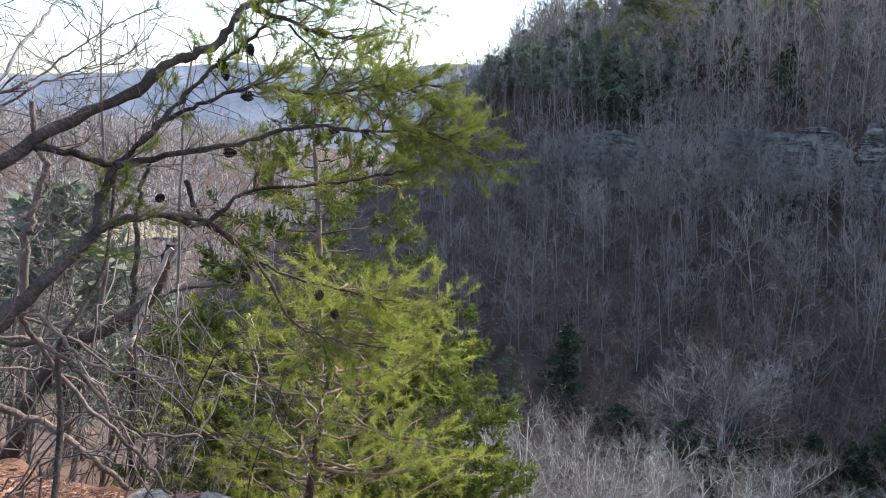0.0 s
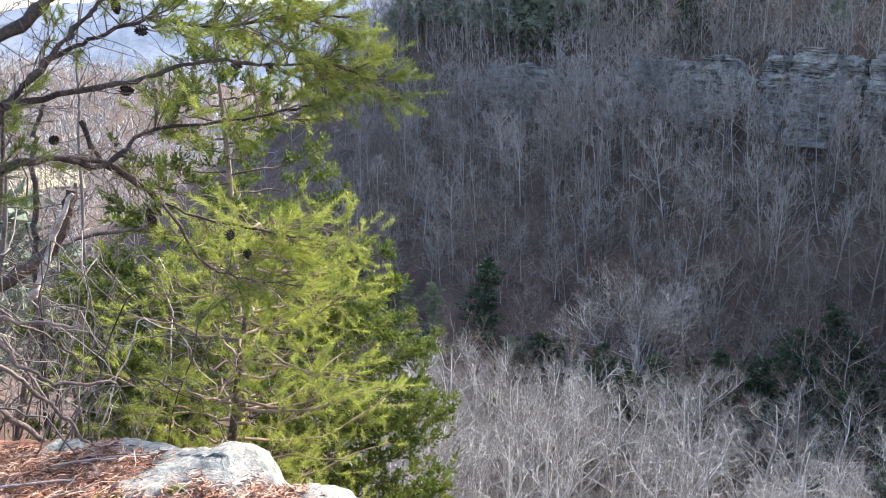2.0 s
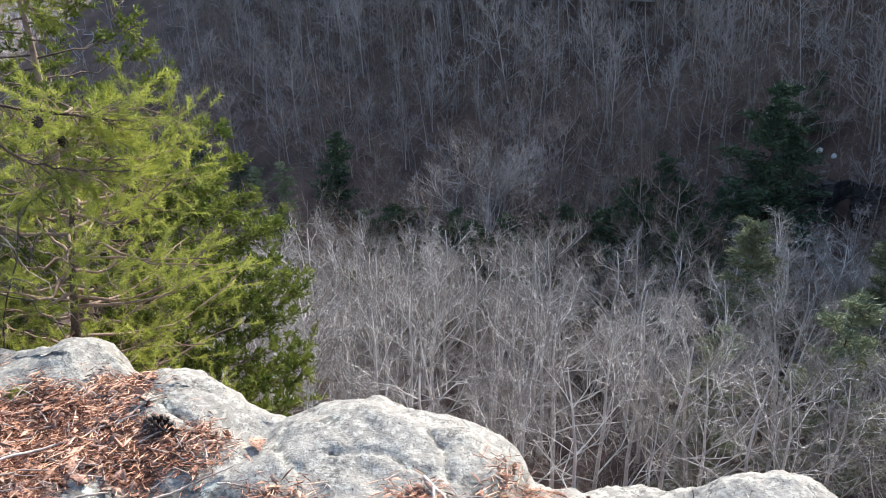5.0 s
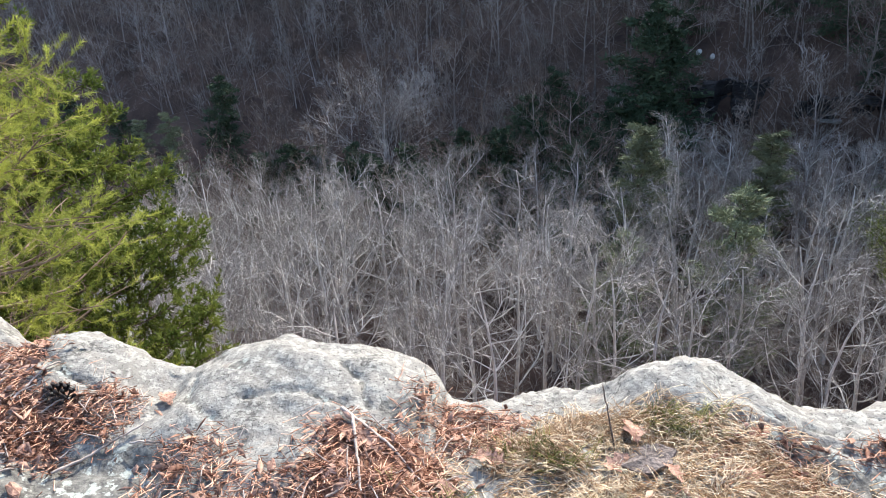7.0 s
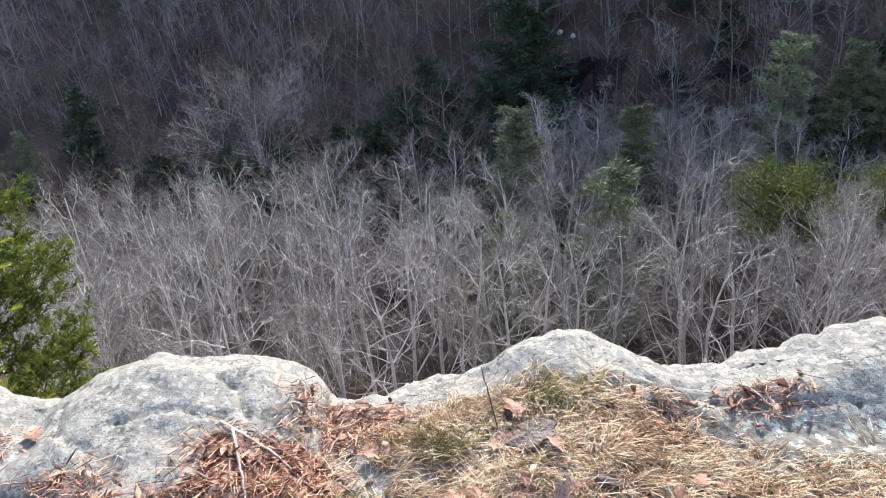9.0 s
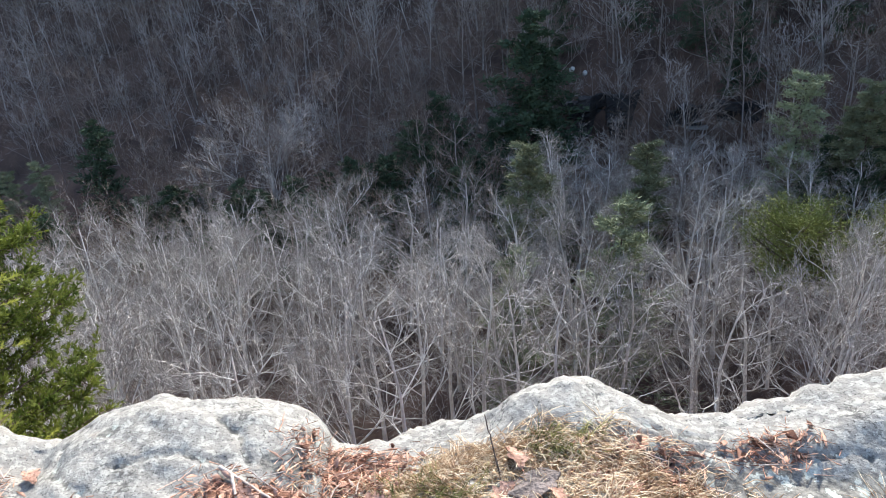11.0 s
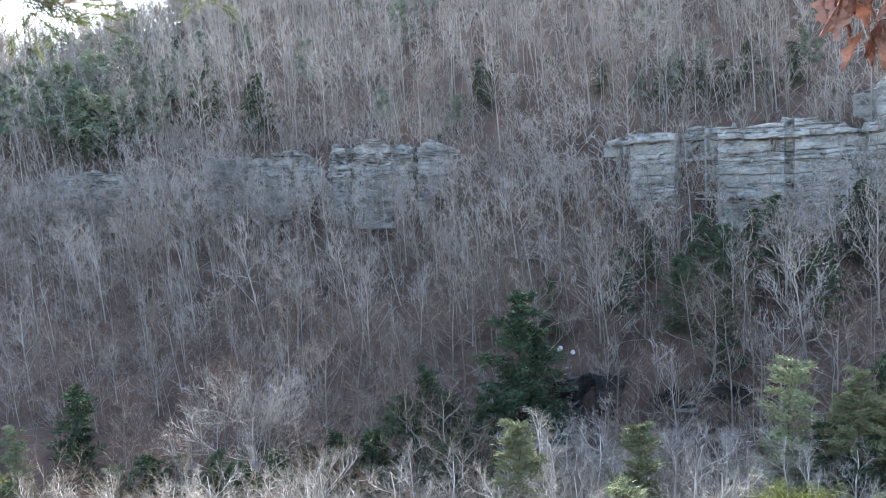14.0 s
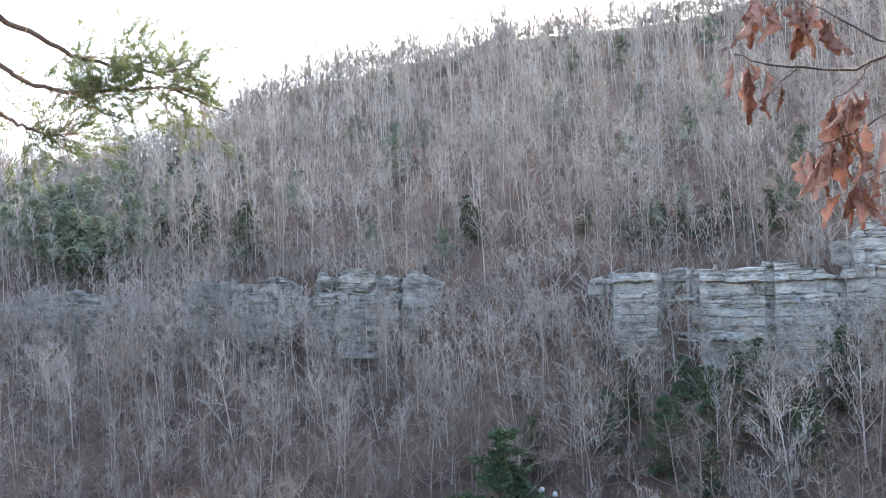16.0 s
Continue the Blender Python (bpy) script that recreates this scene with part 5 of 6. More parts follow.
stick("upright_twig", "thin dark dead stem standing in the grass", "twig", [(0.21, 1.85, -0.14), (0.205, 1.93, -0.06), (0.19, 2.0, 0.0), (0.175, 2.08, 0.06)], 0.0035, PINE_BARK)
for x0, y0, x1, y1, r in [(-0.63, 1.95, -0.36, 1.76, 0.006), (-0.59, 1.92, -0.51, 1.65, 0.006), (-0.62, 1.6, -0.52, 1.68, 0.005), (-2.05, 1.6, -1.85, 1.88, 0.006), (-2.0, 1.5, -1.9, 1.65, 0.006), (-2.9, 2.0, -2.5, 2.2, 0.005), (-2.7, 1.8, -2.45, 2.05, 0.004), (-1.75, 1.95, -1.68, 2.14, 0.005), (-1.5, 1.72, -1.28, 1.92, 0.005), (-1.3, 1.85, -1.1, 1.8, 0.004), (-1.75, 1.5, -1.6, 1.7, 0.006), (-1.2, 1.45, -0.95, 1.5, 0.005), (1.0, 1.62, 1.15, 1.58, 0.005), (-2.2, 1.6, -2.0, 1.85, 0.005), (-2.5, 1.7, -2.2, 1.8, 0.005), (-3.0, 1.75, -2.7, 1.95, 0.006)]:
    stick("fallen_twig", "grey broken twig lying on the litter", "twig", lying(x0, y0, x1, y1, r), r, group="fallen twigs")


big_leaf = [leaf_mesh(300 + i, DRY_LEAF, 3, 0.12, 0.05, 0.016) for i in range(3)]
for i, (x, y, turn, k) in enumerate([(0.03, 1.65, 20, 0.9), (0.27, 1.94, 100, 0.9), (0.24, 1.88, 220, 0.7), (0.34, 1.82, 300, 0.65), (0.6, 1.88, 250, 0.8), (0.7, 1.63, 160, 0.8), (0.74, 1.66, 60, 0.6), (-0.22, 1.88, 10, 0.7), (-0.12, 1.86, 150, 0.6), (0.4, 1.62, 200, 0.7), (0.12, 1.62, 80, 0.7), (-0.3, 1.78, 300, 0.6)]):
    ob = tagged(new("fallen_leaf", big_leaf[i % 3]), "broad brown fallen leaf lying on dead grass", "leaf", "leaves in the grass")
    ob.matrix_basis = pose(x, y, on_ledge(x, y) + 0.024, rng.normal(-8, 8), rng.normal(0, 8), turn) @ Matrix.Diagonal((k, k, k, 1))


def flat_piece(name, label, category, x, y, a, b, thick, turn, mat, lift=0.02):
    """A thin broken plate with an uneven outline."""
    rr = np.random.default_rng(int(abs(x) * 500) + 3)
    n = 14
    q = np.linspace(0, 2 * np.pi, n, endpoint=False)
    rad = 1 + rr.normal(0, 0.13, n)
    ring = np.column_stack([a * np.cos(q) * rad, b * np.sin(q) * rad, rr.normal(0, 0.003, n)])
    v = np.concatenate([ring, ring * (1.03, 1.03, 1) - (0, 0, thick), [(0, 0, 0.004)]])
    i = np.arange(n)
    k = (i + 1) % n
    g = Geo()
    g.add(v, np.stack([i, k, np.full(n, 2 * n)], 1))
    g.add(v, np.stack([i + n, k + n, k, i], 1))
    ob = tagged(new(name, g.mesh(name, mat, False)), label, category)
    ob.matrix_basis = rest_on(x, y, lift, 0, 3, turn, 1)
    return ob


moss = Geo()
for cx, cy, a in [(-2.44, 1.87, 0.03), (-2.39, 1.74, 0.03), (-2.5, 1.78, 0.02), (-2.22, 2.02, 0.018)]:
    for _ in range(260):
        x, y = cx + rng.normal(0, a), cy + rng.normal(0, a * 0.6)
        z = on_ledge(x, y)
        moss.spikes([(x, y, z)], [(x + rng.normal(0, 0.006), y + rng.normal(0, 0.006), z + rng.uniform(0.01, 0.022))], 0.0035, 3)
tagged(new("moss", moss.mesh("moss", MOSS_GREEN)), "small yellow-green moss cushions among the needles", "moss", kind="stuff")
flat_piece("bark_piece", "dark grey-brown slab of bark lying in the grass", "bark", 0.3, 1.87, 0.075, 0.055, 0.008, 20, DARK_BARK, 0.02)
flat_piece("bark_piece", "dark rotten piece of wood lying in the grass", "wood", 0.52, 1.64, 0.085, 0.018, 0.015, 12, DARK_BARK, 0.016)
for i, (x, y, a) in enumerate([(-1.0, 1.52, 0.03), (-0.95, 1.56, 0.025), (-0.78, 1.7, 0.022), (-1.55, 1.62, 0.03), (-1.7, 1.7, 0.028), (-1.62, 1.78, 0.024), (-2.0, 1.75, 0.026), (-0.6, 1.7, 0.02)]):
    flat_piece("bark_flake", "brown flake of pine bark on the litter", "bark", x, y, a, a * 0.6, 0.006, 47 * i, DRY_LEAF, 0.02)


# ---------------------------------------------------------------- pine cones
def cone_mesh(seed, ln=0.055, r=0.022):
    rng = np.random.default_rng(seed)
    g = Geo()
    g.line([(0, 0, 0), (0, 0, -ln * 0.5), (0, 0, -ln)], [0.006, 0.011, 0.004], 5)
    for i in range(46):
        t = i / 46
        a, rad = i * 2.4, r * math.sin(math.pi * (0.15 + 0.8 * t)) ** 0.7
        d = np.array([math.cos(a), math.sin(a), 0.25])
        b = np.array([0, 0, -ln * t])
        g.spikes([b + d * rad * 1.1], [b + d * 0.2 * rad + (0, 0, 0.004)], 0.0055, 4)
        g.spikes([b + d * rad * 1.08], [b + d * rad * 1.3], 0.0055, 4)
    return g.mesh("cone", CONE_BROWN)


cone_forms = [cone_mesh(1), cone_mesh(2, 0.06, 0.026)]
ob = tagged(new("pine_cone", cone_forms[1]), "dark fallen pine cone lying on the rock", "pine cone")
ob.matrix_basis = pose(-1.57, 1.98, on_ledge(-1.57, 1.98) + 0.022, 88, 5, 70) @ Matrix.Diagonal((1.5, 1.5, 1.9, 1))


# ---------------------------------------------------------------- the pines and the cedar by the ledge
def tufts(g, tips, dirs, rng, per=26, length=0.038, thick=0.0014, back=0.085):
    """Short paired needles standing out all round the last piece of every shoot."""
    tips, dirs = np.asarray(tips), unit(np.asarray(dirs))
    k = len(tips)
    q = rng.uniform(-0.1, 1, (k, per, 1))
    base = (tips[:, None] - dirs[:, None] * back * q).reshape(-1, 3)
    w = rng.normal(0, 1, base.shape)
    d = np.repeat(dirs, per, 0)
    w = unit(w - d * (w * d).sum(-1, keepdims=True))
    out = rng.uniform(0.3, 1.2, (len(base), 1))
    d = d * np.cos(out) + w * np.sin(out)
    ln = length * rng.uniform(0.75, 1.2, (len(base), 1))
    g.spikes(base, base + d * ln, thick, 1)


def leafy(limb, q_from, n, reach, rng, wood, leaf, up=0.15, shoots=2, per=64, out=None, r=0.0034):
    """Branchlets with needle tufts along the outer part of a limb."""
    k = len(limb)
    tips, dirs = [], []
    for i in range(n):
        q = q_from + (0.94 - q_from) * rng.random() ** 0.8
        x = q * (k - 1)
        j = min(int(x), k - 2)
        b = limb[j] + (limb[j + 1] - limb[j]) * (x - j)
        d = unit(limb[j + 1] - limb[j])
        d = unit(d * 0.7 + rng.normal(0, 0.6, 3) + (0, 0, up) + (0 if out is None else np.asarray(out) * 0.4))
        ln = reach * rng.uniform(0.45, 1.15)
        m = b + d * ln * 0.5 + rng.normal(0, 0.03, 3)
        e = m + unit(d + rng.normal(0, 0.3, 3) + (0, 0, 0.12)) * ln * 0.5
        wood.line([b, m, e], [r, r * 0.7, r * 0.35], 4)
        tips.append(e)
        dirs.append(e - m)
        for _ in range(shoots):
            f = rng.uniform(0.3, 1.0)
            s = b + (m - b) * f * 2 if f < 0.5 else m + (e - m) * (f - 0.5) * 2
            dd = unit(unit(e - b) * 0.9 + rng.normal(0, 0.5, 3) * (1, 1, 0.5) + (0, 0, 0.12))
            t = s + dd * rng.uniform(0.08, 0.17)
            wood.spikes([s], [t], r * 0.5, 3)
            tips.append(t)
            dirs.append(dd)
    tufts(leaf, tips, dirs, rng, per)


def twiggy(limb, n, reach, rng, wood, r=0.004):
    """Bare crooked twigs along a limb."""
    for _ in range(n):
        j = int(rng.integers(1, len(limb) - 1))
        d = unit(unit(limb[j + 1] - limb[j]) * 0.5 + rng.normal(0, 0.7, 3))
        p = [limb[j]]
        ln = reach * rng.uniform(0.4, 1.2)
        for _ in range(4):
            p.append(p[-1] + d * ln / 4)
            d = unit(d + rng.normal(0, 0.35, 3) + (0, 0, 0.05))
        wood.line(p, r * np.linspace(1, 0.3, 5), 3)
        for _ in range(3):
            b = p[int(rng.integers(1, 5))]
            wood.spikes([b], [b + unit(d + rng.normal(0, 0.7, 3)) * ln * rng.uniform(0.2, 0.5)], r * 0.4, 3)


def pine_by_ledge():
    rng = np.random.default_rng(51)
    ob = thing("pine_tree", "gnarled green pine with dark limbs and cones beside the ledge", "pine tree")
    limbs = {
        "upper": ([(-3.3, 0.6, 1.0), (-3.04, 1.41, 1.39), (-2.94, 1.7, 1.59), (-2.83, 1.95, 1.74), (-2.75, 2.05, 1.86), (-2.68, 2.2, 1.93), (-2.66, 2.29, 2.05), (-2.66, 2.36, 2.12), (-2.67, 2.45, 2.11)], 0.03, 0.014),
        "middle": ([(-2.96, 1.62, 1.51), (-2.92, 1.73, 1.5), (-2.88, 1.87, 1.45), (-2.87, 1.98, 1.52), (-2.83, 2.11, 1.64), (-2.76, 2.2, 1.7), (-2.65, 2.39, 1.79), (-2.5, 2.61, 1.78), (-2.33, 2.87, 1.84), (-2.16, 3.11, 1.86)], 0.015, 0.005),
        "long": ([(-2.87, 1.89, 1.45), (-2.79, 2.16, 1.51), (-2.69, 2.35, 1.55), (-2.53, 2.58, 1.64), (-2.36, 2.79, 1.63), (-2.19, 3.04, 1.64), (-1.98, 3.27, 1.5)], 0.014, 0.005),
        "lower": ([(-3.1, 0.5, 0.2), (-2.9, 1.25, 0.78), (-2.92, 1.46, 0.9), (-2.92, 1.74, 1.11), (-2.93, 1.84, 1.18), (-2.92, 1.95, 1.23), (-2.91, 2.15, 1.24), (-2.84, 2.36, 1.19), (-2.76, 2.56, 1.0), (-2.68, 2.7, 0.73), (-2.56, 2.9, 0.62), (-2.39, 3.14, 0.56)], 0.036, 0.004),
        "fork": ([(-2.91, 2.15, 1.24), (-2.84, 2.3, 1.2), (-2.79, 2.44, 1.31), (-2.76, 2.55, 1.35), (-2.5, 2.86, 1.4), (-2.32, 3.06, 1.46)], 0.014, 0.006),
        "top": ([(-2.67, 2.44, 2.11), (-2.63, 2.6, 2.08), (-2.59, 2.73, 2.05), (-2.53, 2.87, 2.05), (-2.48, 3.02, 2.11)], 0.011, 0.004),
        "crest": ([(-2.66, 2.38, 2.13), (-2.62, 2.56, 2.17), (-2.58, 2.73, 2.2), (-2.5, 2.93, 2.23), (-2.43, 3.08, 2.17)], 0.01, 0.004),
        "second": ([(-2.83, 1.97, 1.54), (-2.79, 2.09, 1.68), (-2.78, 2.17, 1.76), (-2.75, 2.24, 1.84), (-2.72, 2.32, 1.91), (-2.7, 2.38, 1.95), (-2.67, 2.45, 2.04), (-2.64, 2.5, 2.08)], 0.011, 0.006),
        "thread": ([(-2.64, 2.58, 2.07), (-2.62, 2.71, 1.98), (-2.6, 2.78, 1.89), (-2.57, 2.87, 1.83)], 0.005, 0.003),
        "bare": ([(-3.1, 1.2, 1.48), (-2.99, 1.52, 1.7), (-3.02, 1.66, 1.76), (-3.05, 1.81, 1.86), (-3.08, 1.95, 1.95), (-3.1, 2.09, 2.03), (-3.08, 2.28, 2.12)], 0.006, 0.002),
        "bare_side": ([(-3.0, 1.46, 1.62), (-3.0, 1.69, 1.75), (-3.02, 1.86, 1.81), (-2.97, 2.01, 1.85)], 0.005, 0.002),
        "riser": ([(-2.93, 1.84, 1.18), (-2.93, 1.87, 1.32), (-2.88, 1.9, 1.45)], 0.02, 0.016),
        "hanging": ([(-2.94, 2.29, 1.38), (-2.89, 2.32, 1.23), (-2.84, 2.43, 1.13), (-2.77, 2.68, 0.96), (-2.52, 3.01, 0.84), (-2.41, 3.2, 0.79)], 0.012, 0.005),
    }
    lines = {}
    for name, (pts, r0, r1) in limbs.items():
        p = curve_points(pts, 6, 0.004, rng)
        lines[name] = p
        g = Geo()
        g.line(p, (r1 + (r0 - r1) * np.linspace(1, 0, len(p)) ** 1.5) * (1 + 0.12 * rng.normal(size=len(p))), 8)
        part("limb", g.mesh("limb", PINE_BARK), ob)
    g = Geo()
    g.line(curve_points([(-3.55, 0.2, -0.4), (-3.4, 0.4, 0.3), (-3.3, 0.6, 1.0), (-3.2, 0.5, 2.2), (-3.1, 0.6, 3.6)], 5), np.linspace(0.11, 0.05, 21), 10)
    part("trunk", g.mesh("trunk", PINE_BARK), ob)
    wood, leaf = Geo(), Geo()
    leafy(lines["top"], 0.1, 30, 0.2, rng, wood, leaf, 0.05, 2, 44)
    leafy(lines["crest"], 0.15, 22, 0.2, rng, wood, leaf, 0.05, 2, 44)
    leafy(lines["thread"], 0.2, 10, 0.16, rng, wood, leaf, 0.0)
    leafy(lines["second"], 0.5, 10, 0.16, rng, wood, leaf, 0.1, 1)
    leafy(lines["middle"], 0.62, 60, 0.24, rng, wood, leaf, 0.05, 3, out=(0.5, 0.3, 0))
    leafy(lines["long"], 0.62, 52, 0.24, rng, wood, leaf, 0.05, 3, out=(0.3, 0.2, 0))
    leafy(lines["fork"], 0.55, 26, 0.22, rng, wood, leaf, 0.1, 3)
    leafy(lines["hanging"], 0.6, 18, 0.2, rng, wood, leaf, 0.0)
    leafy(lines["lower"], 0.8, 24, 0.22, rng, wood, leaf, 0.0)
    leafy(lines["lower"], 0.25, 12, 0.16, rng, wood, leaf, 0.1, 2)
    leafy(lines["riser"], 0.3, 6, 0.14, rng, wood, leaf, 0.1, 2)
    leafy(lines["middle"], 0.1, 12, 0.16, rng, wood, leaf, 0.1, 2)
    for name, n in (("upper", 26), ("middle", 44), ("long", 40), ("lower", 60), ("fork", 34), ("hanging", 34), ("second", 26), ("bare", 14), ("bare_side", 14), ("top", 10)):
        twiggy(lines[name], n, 0.34, rng, wood, 0.0026)
    part("branching", wood.mesh("branching", PINE_TWIG), ob)
    part("needles", leaf.mesh("needles", PINE_NEEDLE), ob, "bright yellow-green pine needles")
    for i, p in enumerate([(-2.61, 2.5, 1.79), (-2.59, 2.73, 1.79), (-2.64, 2.88, 1.62), (-2.73, 2.27, 1.87), (-2.71, 2.29, 1.84), (-2.6, 2.72, 2.05), (-2.68, 2.39, 1.95), (-2.66, 2.39, 1.74), (-2.58, 3.07, 1.62), (-2.46, 2.63, 0.9), (-2.66, 3.28, 0.45), (-2.78, 2.36, 1.5), (-2.88, 2.1, 1.3), (-2.6, 2.9, 0.75), (-2.8, 2.5, 0.95)]):
        c = part("cone", cone_forms[i % 2], ob)
        c.matrix_basis = pose(p[0], p[1], p[2] + 0.012, rng.normal(0, 35), rng.normal(0, 35), rng.uniform(0, 360)) @ Matrix.Diagonal((0.72, 0.72, 0.85, 1))
    return ob


pine_by_ledge()


def young_pine():
    """A bushy pine whose top stands beside the rim."""
    rng = np.random.default_rng(61)
    ob = thing("young_pine", "bushy yellow-green young pine growing below the rim", "pine tree")
    x, y = -3.12, 3.35
    base = float(land(x, y))
    g = Geo()
    line = curve_points([(x - 0.1, y, base - 0.3), (x - 0.1, y, -3), (x, y - 0.03, -0.9), (x + 0.16, y - 0.06, 0.2), (x + 0.38, y - 0.1, 0.88)], 6)
    g.line(line, np.interp(line[:, 2], [base, -1.0, 0.0, 0.9], [0.1, 0.035, 0.016, 0.005]), 8)
    part("trunk", g.mesh("trunk", PINE_BARK), ob)
    wood, leaf = Geo(), Geo()
    n = 84
    for i in range(n):
        z = 0.86 - 2.6 * (i / n) ** 1.05
        a = i * 2.4 + rng.normal(0, 0.3)
        full = np.interp(z, [-1.7, -0.4, 0.2, 0.6, 0.9], [1.02, 0.98, 0.86, 0.6, 0.2])
        ln = full * rng.choice([0.45, 0.7, 0.9, 1.05]) * rng.uniform(0.85, 1.1)
        if math.sin(a) < -0.4 and z < 0.3:
            ln *= 0.6
        b = np.array([np.interp(z, line[:, 2], line[:, c]) for c in (0, 1)] + [z])
        d = np.array([math.cos(a), math.sin(a), rng.normal(0.08, 0.16)])
        limb = curve_points([b, b + d * ln * 0.5 + (0, 0, rng.normal(-0.04, 0.03)), b + d * ln + rng.normal(0, 0.05, 3)], 4, 0.01, rng)
        wood.line(limb, np.linspace(0.011, 0.003, len(limb)), 5)
        leafy(limb, 0.35, int(4 + 5.5 * ln), 0.2, rng, wood, leaf, 0.1, 2, 64, r=0.0028)
        if i % 3 == 0:
            twiggy(limb, 3, 0.25, rng, wood, 0.0028)
    part("branching", wood.mesh("branching", PINE_TWIG), ob)
    part("needles", leaf.mesh("needles", PINE_NEEDLE), ob)
    return ob


young_pine()


def cedar():
    rng = np.random.default_rng(71)
    ob = thing("cedar_tree", "dark olive cedar with an open top, rising below the rim", "cedar tree")
    x, y = -4.5, 5.0
    base = float(land(x, y))
    g = Geo()
    line = curve_points([(x + 0.15, y, base - 0.3), (x + 0.1, y, -4), (x + 0.02, y, -1.2), (x - 0.03, y, 0.5), (x - 0.1, y, 1.25), (x - 0.13, y - 0.05, 1.85)], 6)
    g.line(line, np.interp(line[:, 2], [base, -4, -1.2, 0.5, 1.3, 1.9], [0.2, 0.12, 0.06, 0.026, 0.018, 0.006]), 8)
    part("trunk", g.mesh("trunk", PINE_TWIG), ob)
    wood, leaf = Geo(), Geo()

    def sprays(limb, n, lo, size):
        """Clumps of scaly sprigs along the outer part of a bough."""
        q = (lo + (1 - lo) * rng.random(n) ** 0.7) * (len(limb) - 1)
        j = np.minimum(q.astype(int), len(limb) - 2)
        c = limb[j] + (limb[j + 1] - limb[j]) * (q - j)[:, None]
        way = unit(unit(limb[j + 1] - limb[j]) * 0.7 + rng.normal(0, 0.5, c.shape) * (1, 1, 0.6) + (0, 0, 0.25))
        tip = c + way * size * rng.uniform(0.7, 1.5, (n, 1))
        wood.spikes(c, tip, 0.003, 3)
        m = 9
        f = rng.uniform(0.25, 1.0, (n, m, 1))
        s = (c[:, None] + (tip - c)[:, None] * f).reshape(-1, 3)
        dd = unit(np.repeat(way, m, 0) + rng.normal(0, 0.6, s.shape) + (0, 0, 0.15))
        e = s + dd * size * rng.uniform(0.35, 0.7, (len(s), 1))
        wood.spikes(s, e, 0.0016, 1)
        k = 5
        f = rng.uniform(0.0, 1.05, (len(s), k, 1))
        pb = (s[:, None] + (e - s)[:, None] * f).reshape(-1, 3)
        pd = unit(np.repeat(dd, k, 0) + rng.normal(0, 0.55, pb.shape))
        leaf.spikes(pb, pb + pd * rng.uniform(0.028, 0.058, (len(pb), 1)), 0.0085, 1)

    reach_z, reach = [-4.5, -3, -1.8, -0.7, -0.14, 0.25, 0.43, 0.66, 1.14, 1.6, 1.9], [1.4, 1.72, 1.86, 1.74, 1.5, 1.2, 1.15, 1.0, 0.65, 0.3, 0.08]
    for i in range(46):
        z = 1.75 - 2.0 * i / 46
        a = i * 2.4 + rng.normal(0, 0.3)
        ln = float(np.interp(z, reach_z, reach)) * rng.uniform(0.55, 1.03)
        b = np.array([np.interp(z - 0.12 * ln, line[:, 2], line[:, 0]), y, z - 0.12 * ln])
        d = np.array([math.cos(a), math.sin(a), 0.16 + rng.normal(0, 0.07)])
        limb = curve_points([b, b + d * ln * 0.5 + (0, 0, -0.03), b + d * ln + (0, 0, 0.04)], 4, 0.012, rng)
        wood.line(limb, np.linspace(0.009, 0.003, len(limb)), 4)
        sprays(limb, int(4 + 9 * ln), 0.4, 0.13)
        twiggy(limb, 2, 0.3, rng, wood, 0.003)
    for i in range(270):
        z = 0.0 - 3.3 * (i / 270) ** 0.97
        a = i * 2.4 + rng.normal(0, 0.3)
        ln = float(np.interp(z, reach_z, reach)) * rng.uniform(0.74, 0.98)
        b = np.array([np.interp(z - 0.3 * ln, line[:, 2], line[:, 0]), y, z - 0.3 * ln])
        d = np.array([math.cos(a), math.sin(a), 0.3 + rng.normal(0, 0.08)])
        limb = curve_points([b, b + d * ln * 0.5 + (0, 0, -0.03), b + d * ln + (0, 0, 0.03)], 4, 0.012, rng)
        wood.line(limb, np.linspace(0.011, 0.003, len(limb)), 4)
        sprays(limb, int(6 + 8 * ln), 0.4, 0.13)
    part("branching", wood.mesh("branching", DEAD_WOOD), ob)
    part("foliage", leaf.mesh("foliage", CEDAR_LEAF), ob)
    return ob


cedar()


